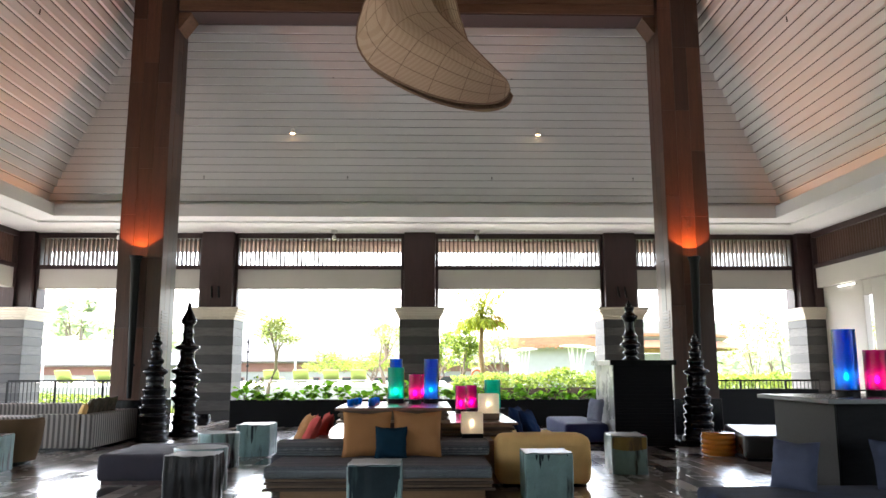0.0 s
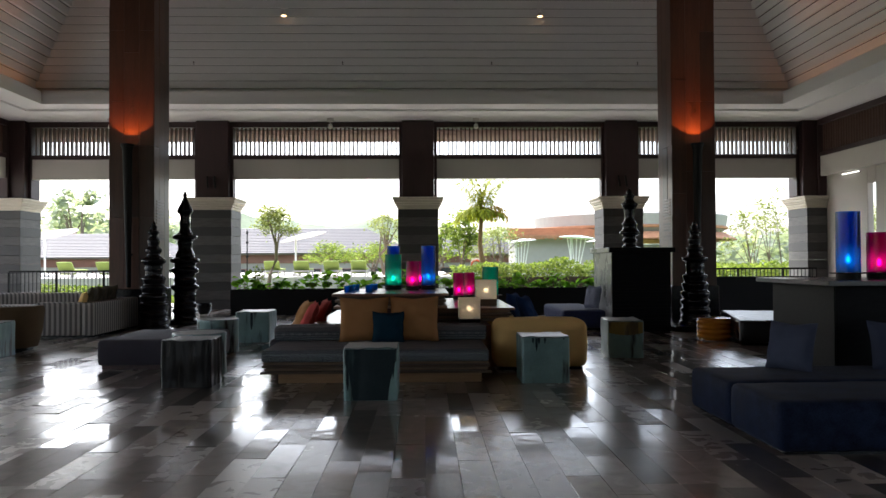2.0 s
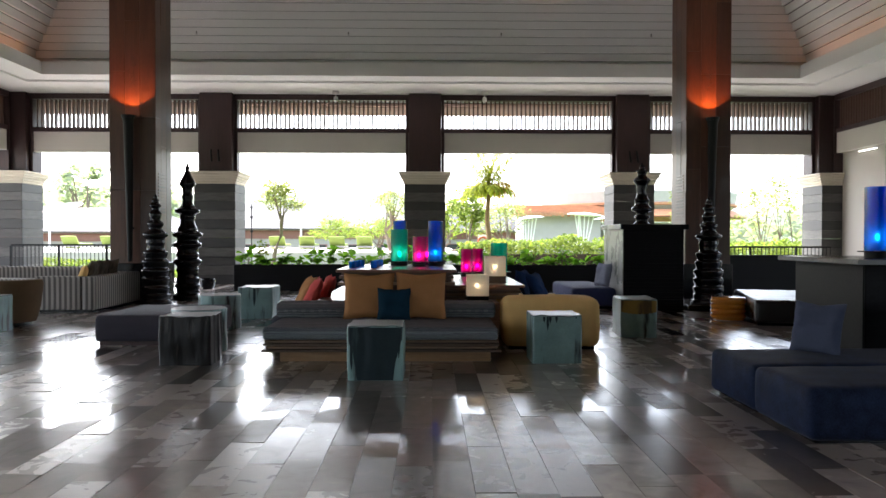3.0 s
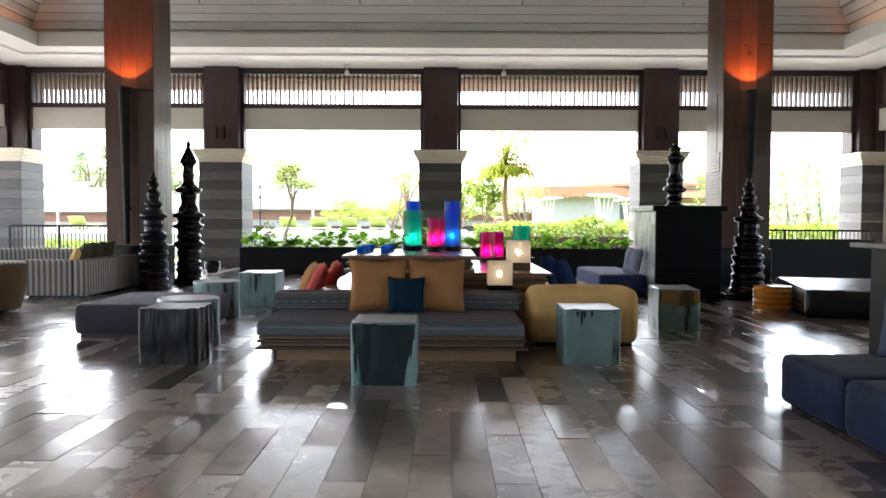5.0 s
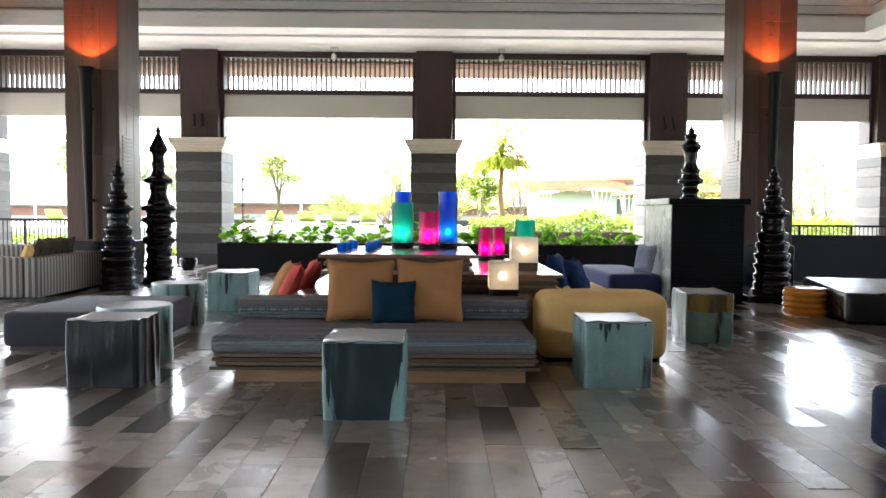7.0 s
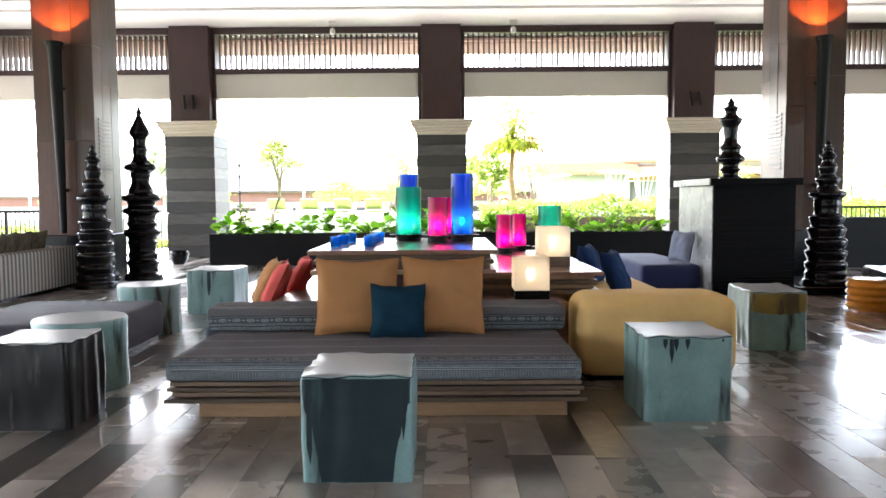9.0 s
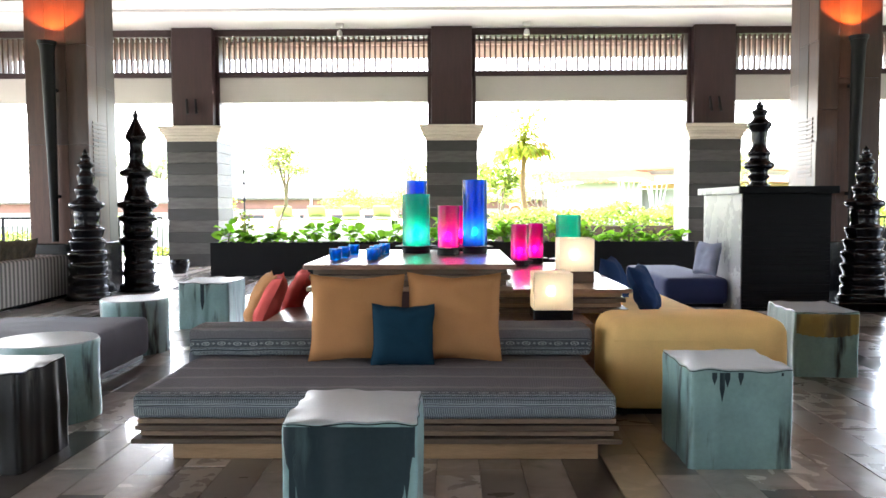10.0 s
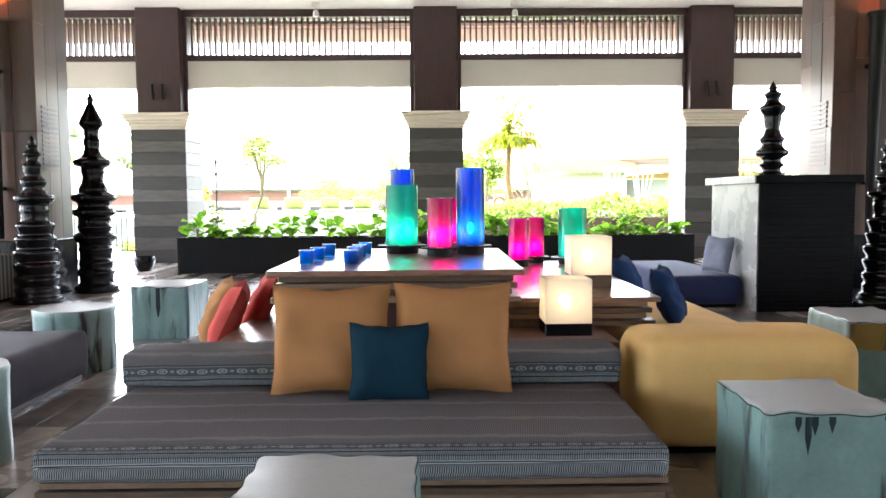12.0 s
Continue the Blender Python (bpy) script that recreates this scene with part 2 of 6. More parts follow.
def tinted_glass(name, c, milky=0.32):
    m = bpy.data.materials.new(name)
    m.use_nodes = True
    n, l = m.node_tree.nodes, m.node_tree.links
    n.remove(n["Principled BSDF"])
    tr, tl, gl = n.new("ShaderNodeBsdfTransparent"), n.new("ShaderNodeBsdfTranslucent"), n.new("ShaderNodeBsdfGlossy")
    tr.inputs[0].default_value, tl.inputs[0].default_value = rgba(c), rgba(shade(c, 0.9))
    gl.inputs["Roughness"].default_value = 0.08
    a, b, fr = n.new("ShaderNodeMixShader"), n.new("ShaderNodeMixShader"), n.new("ShaderNodeFresnel")
    a.inputs[0].default_value = milky
    fr.inputs[0].default_value = 1.4
    l.new(tr.outputs[0], a.inputs[1])
    l.new(tl.outputs[0], a.inputs[2])
    l.new(fr.outputs[0], b.inputs[0])
    l.new(a.outputs[0], b.inputs[1])
    l.new(gl.outputs[0], b.inputs[2])
    l.new(b.outputs[0], n["Material Output"].inputs[0])
    return m


def glow(name, c, strength, base=(0.8, 0.8, 0.8)):
    m, n, l, b = nodes_of(name)
    b.inputs["Base Color"].default_value = rgba(base)
    b.inputs["Emission Color"].default_value = rgba(c)
    b.inputs["Emission Strength"].default_value = strength
    return m


def leaf(name, a, c):
    m, n, l, b = nodes_of(name)
    geo = n.new("ShaderNodeNewGeometry")
    col = ramp(n, l, geo.outputs["Random Per Island"], [(0.0, a), (0.6, c), (1.0, shade(c, 1.5))])
    l.new(col, b.inputs["Base Color"])
    b.inputs["Roughness"].default_value = 0.6
    b.inputs["Specular IOR Level"].default_value = 0.15
    tl, mx = n.new("ShaderNodeBsdfTranslucent"), n.new("ShaderNodeMixShader")
    l.new(mix(n, l, 1.0, col, (1.35, 1.4, 0.8), "MULTIPLY"), tl.inputs[0])
    mx.inputs[0].default_value = 0.45
    l.new(b.outputs[0], mx.inputs[1])
    l.new(tl.outputs[0], mx.inputs[2])
    l.new(mx.outputs[0], n["Material Output"].inputs[0])
    return m


WHITE = plain("white_ceiling_paint", (0.71, 0.7, 0.69), 0.6, 0.03, 40, 0.6, 0.02)
CREAM = plain("cream_stone", (0.66, 0.6, 0.5), 0.6, 0.1, 50, 2, 0.1)
BEIGE = plain("beige_plaster", (0.52, 0.49, 0.45), 0.8, 0.06, 60, 1, 0.08)
TIMBER = wood("dark_red_timber", (0.023, 0.0095, 0.01), (0.052, 0.021, 0.021), 0.5, (9, 9, 0.8), 2.0)
SLAT = wood("louvre_timber", (0.05, 0.022, 0.016), (0.1, 0.045, 0.033), 0.5, (9, 9, 0.8), 2.0)
COLUMN = wood("column_cladding", (0.042, 0.0155, 0.0085), (0.1, 0.039, 0.022), 0.42, (8, 8, 0.6), 1.6, coat=0.06, by_object=True)
BEAM = wood("beam_cladding", (0.1, 0.05, 0.03), (0.23, 0.12, 0.07), 0.5, (0.6, 8, 8), 1.6, by_object=True)
STONE = banded_stone("banded_grey_stone")
STONE_DARK = plain("dark_grey_stone", (0.05, 0.049, 0.048), 0.55, 0.25, 45, 3, 0.2, stretch=(1, 1, 4))
BLACK = plain("black_lacquer", (0.005, 0.0055, 0.0075), 0.2, 0.3, 50, 3, 0.08, spec=0.3)
PANEL_STONE = plain("polished_pale_grey_stone", (0.3, 0.31, 0.315), 0.28, 0.05, 30, 2, 0.03)
BLACK_STONE = plain("black_split_stone", (0.005, 0.005, 0.006), 0.45, 0.6, 30, 4, 0.25, stretch=(1, 1, 5), spec=0.08)
END_STONE = plain("honed_dark_stone", (0.012, 0.0125, 0.013), 0.5, 0.4, 30, 2, 0.06, spec=0.1)
GREY_MARBLE = plain("grey_marble", (0.11, 0.115, 0.12), 0.25, 0.35, 30, 1.5, 0.05)
BLACK_METAL = plain("black_metal", (0.008, 0.008, 0.009), 0.55, 0.2, 80, 4, 0.05, spec=0.2)
LEATHER = plain("black_leather", (0.008, 0.0075, 0.0075), 0.3, 0.3, 120, 3, 0.35, spec=0.5)
OUTSIDE_SOFFIT = wood("outer_soffit_boards", (0.3, 0.2, 0.175), (0.42, 0.3, 0.265), 0.7, (0.6, 8, 8), 1.6)
SLATWOOD = wood("weathered_teak", (0.11, 0.074, 0.05), (0.29, 0.2, 0.135), 0.5, (1, 14, 14), 2.2, by_object=True)
TOPWOOD = wood("table_top_teak", (0.16, 0.085, 0.06), (0.3, 0.175, 0.125), 0.3, (1, 10, 10), 1.6, coat=0.15)
PALEWOOD = wood("pale_plinth_wood", (0.3, 0.17, 0.08), (0.48, 0.3, 0.16), 0.5, (1, 12, 12), 2.0)
IKAT = ikat("ikat_cloth")
SIDEGREY = plain("dark_blue_grey_linen", (0.15, 0.16, 0.19), 0.9, 0.15, 160, 3, 0.3, spec=0.08)
MUSTARD = plain("mustard_weave", (0.76, 0.51, 0.205), 0.85, 0.14, 190, 3, 0.45, spec=0.08)
OCHRE = plain("ochre_linen", (0.36, 0.178, 0.075), 0.9, 0.12, 170, 3, 0.35, spec=0.08)
RED = plain("brick_red_linen", (0.55, 0.095, 0.085), 0.9, 0.14, 170, 3, 0.35, spec=0.08)
NAVY = plain("navy_linen", (0.008, 0.03, 0.05), 0.9, 0.2, 170, 3, 0.3, spec=0.08)
VELVET = plain("navy_velvet", (0.011, 0.018, 0.042), 0.75, 0.75, 90, 9, 0.25, spec=0.08, sheen=0.03)
INDIGO = plain("indigo_cotton", (0.025, 0.033, 0.085), 0.85, 0.18, 150, 3, 0.3, sheen=0.08, spec=0.08)
SLATEBLUE = plain("slate_blue_linen", (0.06, 0.072, 0.115), 0.9, 0.2, 170, 4, 0.4, spec=0.08)
# the slate blue linen again, its colour raised for stronger light by the chaise
SLATEBLUE_LIT = plain("lit_slate_blue_linen", (0.19, 0.21, 0.28), 0.9, 0.2, 170, 4, 0.4, spec=0.08)
MIDBLUE = plain("deep_blue_linen", (0.014, 0.035, 0.1), 0.9, 0.2, 170, 3, 0.3, spec=0.08)
OTTOMAN = plain("dark_mauve_grey_cotton", (0.054, 0.05, 0.063), 0.9, 0.14, 150, 3, 0.35, sheen=0.12, spec=0.08)
BROWN = plain("brown_suede", (0.13, 0.085, 0.05), 0.85, 0.2, 120, 3, 0.3, spec=0.08)
STRIPE = striped("grey_striped_cloth", (0.065, 0.058, 0.055), (0.38, 0.355, 0.32), 0.1, "XY")
LEAFPRINT = plain("patterned_brown_cushion", (0.09, 0.075, 0.05), 0.9, 0.7, 18, 8, 0.3)
SEA = glaze("sea_green_glaze", (0.19, 0.31, 0.3), (0.012, 0.016, 0.018), 0.35)
SEA_DARK = glaze("dark_slate_glaze", (0.02, 0.033, 0.039), (0.05, 0.08, 0.085), 0.0)
# dark umber body; its pale streaks are glossy reflections put into the colour
UMBER = glaze("umber_glaze_painted_sheen", (0.009, 0.008, 0.0075), (0.075, 0.068, 0.06), 0.1)
GOLDGLAZE = glaze("gold_brown_glaze", (0.25, 0.17, 0.04), (0.08, 0.055, 0.02), 0.6)
PEWTER = plain("pewter_glaze_top", (0.3, 0.32, 0.32), 0.36, 0.1, 40, 1.5, 0.04)
AMBER = plain("amber_glaze", (0.55, 0.21, 0.02), 0.2, 0.15, 40, 4, 0.05, coat=0.5)
AMBER_RED = plain("lifebuoy_orange", (0.5, 0.09, 0.03), 0.5, 0.1)
RATTAN = striped("woven_rattan", (0.45, 0.29, 0.2), (0.51, 0.345, 0.245), 0.05, "XY", 0.8)
RATTAN_RIB = plain("rattan_rib", (0.24, 0.135, 0.085), 0.7, 0.2, 60, 3, 0.2)
GLASS_BLUE = tinted_glass("cobalt_glass", (0.015, 0.4, 0.97), 0.45)
GLASS_VOTIVE = tinted_glass("pale_cobalt_glass", (0.03, 0.52, 0.98), 0.5)
GLASS_GREEN = tinted_glass("turquoise_glass", (0.01, 0.82, 0.7), 0.45)
GLASS_PINK = tinted_glass("magenta_glass", (0.85, 0.025, 0.5), 0.42)
FLAME = glow("candle_bulb", (1.0, 0.85, 0.65), 7.0)
PALMTRUNK = plain("ringed_palm_trunk", (0.19, 0.11, 0.045), 0.85, 0.3, 30, 6, 0.4, stretch=(1, 1, 4))
CANDLE = plain("wax", (0.7, 0.66, 0.58), 0.5, 0.05)
SPOTGLASS = glow("lit_spot_lamp", (1.0, 0.6, 0.3), 2.6)
SPOTBODY = plain("white_lamp_housing", (0.6, 0.58, 0.55), 0.4, 0.1)
LEAF_A = leaf("broad_leaves", (0.04, 0.115, 0.012), (0.14, 0.3, 0.03))
LEAF_B = leaf("shrub_leaves", (0.075, 0.12, 0.022), (0.18, 0.225, 0.05))
LEAF_C = leaf("pale_tree_leaves", (0.12, 0.14, 0.05), (0.21, 0.23, 0.09))
PALMLEAF = leaf("palm_fronds", (0.15, 0.18, 0.02), (0.3, 0.31, 0.045))
DRYFROND = leaf("yellowed_palm_fronds", (0.18, 0.11, 0.025), (0.28, 0.18, 0.045))
# distance haze is mixed into this pale grey-green
FARLEAF_HAZED = leaf("hazed_far_leaves", (0.25, 0.28, 0.23), (0.31, 0.34, 0.28))
BARK = plain("bark", (0.16, 0.12, 0.085), 0.9, 0.3, 40, 5, 0.5)
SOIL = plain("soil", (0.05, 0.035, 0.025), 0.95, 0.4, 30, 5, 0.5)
GRASS = plain("lawn", (0.09, 0.15, 0.04), 0.95, 0.35, 25, 0.4, 0.5)
PAVING = plain("pale_terrace_stone", (0.5, 0.47, 0.42), 0.7, 0.12, 30, 1, 0.1)
ROOFTILE = plain("grey_roof_tile", (0.092, 0.088, 0.092), 0.7, 0.2, 30, 1, 0.2)
TERRACOTTA = plain("terracotta_shingle", (0.4, 0.19, 0.095), 0.8, 0.3, 20, 2, 0.3)
HOUSEWALL = plain("pale_house_wall", (0.36, 0.34, 0.31), 0.8, 0.08)
HOUSERED = plain("red_brown_house_wall", (0.25, 0.12, 0.1), 0.8, 0.15)
WINDOWDARK = plain("dark_window_glass", (0.03, 0.035, 0.04), 0.1, 0.2)
CANVAS = plain("white_canvas", (0.75, 0.74, 0.72), 0.8, 0.05)
LIME = plain("lime_lounger_cushion", (0.27, 0.34, 0.08), 0.85, 0.1)
HILL = plain("far_hill_woods", (0.11, 0.145, 0.085), 1.0, 0.35, 0.5, 0.06, 0.3)
FLOOR_ONE, FLOOR_ALL = floor_tile("stone_plank", True), floor_tile("stone_planks", False)
GROUT = plain("floor_joint", (0.06, 0.052, 0.045), 0.6, 0.2)


# ---- builders ----
def mesh_of(name, bm, material, smooth=False):
    me = bpy.data.meshes.new(name)
    bm.normal_update()
    bm.to_mesh(me)
    bm.free()
    for mt in (material if isinstance(material, (list, tuple)) else [material]):
        me.materials.append(mt)
    if smooth:
        for p in me.polygons:
            p.use_smooth = True
        me.set_sharp_from_angle(angle=radians(42))
    return me


def part(name, bm, material, parent, label="", smooth=False):
    ob = new(name, mesh_of(name, bm, material, smooth))
    ob.parent = parent
    return tagged(ob, label) if label else ob


def thing(name, label, category, at=(0, 0, 0), turn=0.0, group=""):
    ob = new(name)
    ob.empty_display_size = 0.1
    ob.matrix_basis = pose(*at, 0, 0, turn)
    return tagged(ob, label, category, group)


def setting(name, bm, material, label="", smooth=False, category=""):
    return tagged(new(name, mesh_of(name, bm, material, smooth)), label, category, "", "structure")


def box(bm, x0, x1, y0, y1, z0, z1, bevel=0.0, segments=1):
    m = Matrix.LocRotScale(((x0 + x1) / 2, (y0 + y1) / 2, (z0 + z1) / 2), None, (x1 - x0, y1 - y0, z1 - z0))
    vs = bmesh.ops.create_cube(bm, size=1.0, matrix=m)["verts"]
    if bevel:
        es = list({e for v in vs for e in v.link_edges})
        bmesh.ops.bevel(bm, geom=es, offset=bevel, segments=segments, profile=0.5, affect="EDGES")
    return bm


def boxed(*a, **k):
    return box(bmesh.new(), *a, **k)


def lathe(profile, n=32, cap=True, at=(0, 0, 0)):
    """A turned body from (radius, height) pairs."""
    bm = bmesh.new()
    rings = []
    for r, z in profile:
        rings.append([bm.verts.new((at[0] + r * math.cos(2 * math.pi * i / n), at[1] + r * math.sin(2 * math.pi * i / n), at[2] + z)) for i in range(n)])
    for a, b in zip(rings, rings[1:]):
        for i in range(n):
            bm.faces.new((a[i], a[(i + 1) % n], b[(i + 1) % n], b[i]))
    if cap:
        bm.faces.new(rings[0][::-1])
        bm.faces.new(rings[-1])
    return bm


def tube(bm, pts, radii, n=8):
    rings = []
    pts = [Vector(p) for p in pts]
    for i, p in enumerate(pts):
        d = (pts[min(i + 1, len(pts) - 1)] - pts[max(i - 1, 0)]).normalized()
        a = d.orthogonal().normalized()
        b = d.cross(a)
        r = radii[i] if isinstance(radii, (list, tuple)) else radii
        rings.append([bm.verts.new(p + (a * math.cos(2 * math.pi * k / n) + b * math.sin(2 * math.pi * k / n)) * r) for k in range(n)])
    for p, q in zip(rings, rings[1:]):
        best = min(range(n), key=lambda s: (q[s].co - p[0].co).length)
        for k in range(n):
            bm.faces.new((p[k], p[(k + 1) % n], q[(k + 1 + best) % n], q[(k + best) % n]))
    bm.faces.new(rings[0][::-1])
    bm.faces.new(rings[-1])
    return bm


def soft_box(sx, sy, sz, r=0.06, puff=0.02, wrinkle=0.004, seed=0, step=0.06):
    """An upholstered block, centred in x and y, standing on z 0: rounded edges, slightly crowned, uneven."""
    bm = bmesh.new()
    nx, ny, nz = (max(4, min(34, int(s / step))) for s in (sx, sy, sz))
    cache = {}
    half = Vector((sx / 2, sy / 2, sz / 2))

    def cut(i, n, s):
        # finer near the edges
        t = i / n * 2 - 1
        return math.copysign(1 - (1 - abs(t)) ** 1.35, t) * s / 2

    def vert(p):
        key = (round(p[0], 5), round(p[1], 5), round(p[2], 5))
        if key not in cache:
            q = Vector(p)
            rr = min(r, *[h * 0.99 for h in half])
            core = Vector([max(-h + rr, min(h - rr, c)) for c, h in zip(q, half)])
            d = q - core
            if d.length > 1e-6:
                q = core + d.normalized() * rr * (d.length / rr if d.length < rr else 1.0)
            u, w, t = (q[k] / half[k] for k in range(3))
            q.z += puff * (1 - u * u) * (1 - w * w) * (1 if t > 0 else 0) * abs(t)
            q.x += puff * 0.6 * u * (1 - w * w) * (1 - t * t)
            q.y += puff * 0.6 * w * (1 - u * u) * (1 - t * t)
            q += noise.noise_vector(q * 5 + Vector((seed * 7.1, seed * 3.3, 0))) * wrinkle
            q.z += half.z
            cache[key] = bm.verts.new(q)
        return cache[key]

    def face(n1, n2, f, flip):
        for i in range(n1):
            for j in range(n2):
                vs = [vert(f(i, j)), vert(f(i + 1, j)), vert(f(i + 1, j + 1)), vert(f(i, j + 1))]
                if len(set(vs)) == 4:
                    bm.faces.new(vs[::-1] if flip else vs)

    for sgn in (-1, 1):
        face(nx, ny, lambda i, j: (cut(i, nx, sx), cut(j, ny, sy), sgn * half.z), sgn < 0)
        face(nx, nz, lambda i, j: (cut(i, nx, sx), sgn * half.y, cut(j, nz, sz)), sgn > 0)
        face(ny, nz, lambda i, j: (sgn * half.x, cut(i, ny, sy), cut(j, nz, sz)), sgn < 0)
    return bm


def shifted(bm, x=0, y=0, z=0, rx=0, ry=0, rz=0):
    bm.transform(pose(x, y, z, rx, ry, rz))
    return bm


def wrap_uv(bm):
    """Cloth coordinates in metres: u along x, v over the front and across the top."""
    uv = bm.loops.layers.uv.new("cloth")
    bm.normal_update()
    for f in bm.faces:
        for lo in f.loops:
            c = lo.vert.co
            if abs(f.normal.x) > 0.8:
                lo[uv].uv = (c.y, CLOTH_START + c.z)
            else:
                lo[uv].uv = (c.x, CLOTH_START + c.z + (c.y - CLOTH_FRONT))
    return bm


CLOTH_FRONT, CLOTH_START = 0.0, 0.0


def pillow_mesh(w, h, t, seed=0, n=18):
    """A square scatter cushion standing on its lower edge, facing -y: full in the middle, pulled out at the corners."""
    bm = bmesh.new()
    grid = {}
    for side in (-1, 1):
        for i in range(n + 1):
            for j in range(n + 1):
                u, v = i / n * 2 - 1, j / n * 2 - 1
                edge = i in (0, n) or j in (0, n)
                key = (0 if edge else side, i, j)
                if key in grid:
                    continue
                fat = ((1 - u ** 4) * (1 - v ** 4)) ** 0.55
                pinch = 1 - 0.07 * (1 - abs(v) ** 2) * abs(u) ** 3
                pinch2 = 1 - 0.07 * (1 - abs(u) ** 2) * abs(v) ** 3
                p = Vector((u * w / 2 * pinch, side * t / 2 * fat, v * h / 2 * pinch2))
                wr = noise.noise_vector(Vector((u * 2.2 + seed * 5.3, v * 2.2, side * 3.0)))
                cr = noise.noise(Vector((u * 1.5 + v * 4.5 + seed, (u - v) * 1.2, side * 2.0)))
                p += Vector((wr.x * 0.008, wr.y * 0.022 * fat + cr * 0.012 * fat, wr.z * 0.008))
                if v > 0.5:
                    p.z -= 0.03 * (1 - abs(u)) * (v - 0.5) * 2 * h
                p.z += h / 2
                grid[key] = bm.verts.new(p)
    for side in (-1, 1):
        for i in range(n):
            for j in range(n):
                vs = []
                for a, b in ((i, j), (i + 1, j), (i + 1, j + 1), (i, j + 1)):
                    edge = a in (0, n) or b in (0, n)
                    vs.append(grid[(0 if edge else side, a, b)])
                bm.faces.new(vs if side < 0 else vs[::-1])
    return bm


def pillow(at, w, h, t, material, label, lean=14, turn=0, seed=0, group=""):
    ob = thing("cushion", label, "cushion", at, turn, group)
    bm = shifted(pillow_mesh(w, h, t, seed), 0, 0, 0, -lean, 0, 0)
    low = min(v.co.z for v in bm.verts)
    bm.transform(Matrix.Translation((0, 0, -low)))
    cover = part("cover", bm, material, ob, "", True)
    # piped seam around the edge
    pts = []
    n = 18
    ring = [(i / n * 2 - 1, -1) for i in range(n)] + [(1, i / n * 2 - 1) for i in range(n)] + \
           [(1 - i / n * 2, 1) for i in range(n)] + [(-1, 1 - i / n * 2) for i in range(n + 1)]
    for u, v in ring:
        p1 = 1 - 0.07 * (1 - v * v) * abs(u) ** 3
        p2 = 1 - 0.07 * (1 - u * u) * abs(v) ** 3
        z = v * h / 2 * p2
        wr = noise.noise_vector(Vector((u * 2.2 + seed * 5.3, v * 2.2, -3.0)))
        if v > 0.5:
            z -= 0.03 * (1 - abs(u)) * (v - 0.5) * 2 * h
        pts.append((u * w / 2 * p1 + wr.x * 0.008, 0, z + wr.z * 0.008 + h / 2))
    seam = bmesh.new()
    tube(seam, pts, 0.004, 5)
    shifted(seam, 0, 0, 0, -lean)
    seam.transform(Matrix.Translation((0, 0, -low)))
    part("piping", seam, material, cover, "", True)
    return ob


# ---- large structure: an open-sided pavilion, 25.5 m wide, 36 m long ----
HX, Y0, Y1 = 12.45, -12.2, 24.05          # lines of the outer pillars
SOFFIT = 5.82
rng = random.Random(4)

setting("floor", boxed(-14.0, 14.0, -13.6, 25.4, -0.3, -0.012), GROUT, "dark joints beneath polished stone plank flooring")


def pillar(name, x, y, w=1.25, d=1.25, inward=0.0):
    """Banded stone lower half, cream moulded cap, dark timber upper half."""
    ob = tagged(new(name), "banded grey stone pillar with cream cap and dark timber upper shaft", "pillar", "outer pillars", "structure")
    ob.matrix_basis = pose(x, y, 0)
    z, k = 0.0, 0
    heights = [0.3, 0.28, 0.26, 0.28, 0.3, 0.26, 0.3, 0.27, 0.28, 0.26, 0.26]
    for h in heights:
        inset = 0.0 if k % 2 == 0 else 0.006
        part("stone_course", boxed(-w / 2 + inset, w / 2 - inset, -d / 2 + inset, d / 2 - inset, z, z + h - 0.004, bevel=0.006), STONE if k % 2 else STONE_DARK, ob)
        z, k = z + h, k + 1
    cap = bmesh.new()
    for z0, z1, o in ((3.05, 3.12, 0.02), (3.12, 3.2, 0.05), (3.2, 3.26, 0.09), (3.26, 3.35, 0.13), (3.35, 3.42, 0.165)):
        box(cap, -w / 2 - o, w / 2 + o, -d / 2 - o, d / 2 + o, z0, z1, bevel=0.018)
    part("cap", cap, CREAM, ob, "cream moulded stone cap")
    part("shaft", boxed(inward - 0.495, inward + 0.495, -0.48, 0.48, 3.42, SOFFIT, bevel=0.012), TIMBER, ob, "dark red-brown timber shaft")
    return ob


def bay(x0, x1, rot, slats=True, name="bay"):
    """Everything above one opening, between two pillars: fascia, rails and upright louvre slats. Local: outer face +y."""
    ob = tagged(new(name), "beige fascia and dark timber louvre over an open bay", "louvre", "louvred bays", "structure")
    ob.matrix_basis = rot
    part("fascia", boxed(x0, x1, -0.16, 0.1, 4.04, 4.655, bevel=0.008), BEIGE, ob, "plain beige plaster fascia")
    part("lower_rail", boxed(x0, x1, -0.2, 0.14, 4.657, 4.785, bevel=0.01), TIMBER, ob)
    part("upper_rail", boxed(x0, x1, -0.2, 0.14, 5.65, SOFFIT - 0.002, bevel=0.01), TIMBER, ob)
    for x in (x0 + 0.05, x1 - 0.05):
        part("jamb", boxed(x - 0.045, x + 0.045, -0.22, 0.12, 3.44, 5.648, bevel=0.008), TIMBER, ob)
    if slats:
        n = max(2, round((x1 - x0 - 0.2) / 0.136))
        me = mesh_of("slat", boxed(-0.02, 0.02, -0.11, 0.05, 4.787, 5.648), SLAT)
        for i in range(n):
            s = new("slat", me)
            s.parent = ob
            s.location = (x0 + 0.12 + (x1 - x0 - 0.24) * (i + 0.5) / n, 0, 0)
    return ob


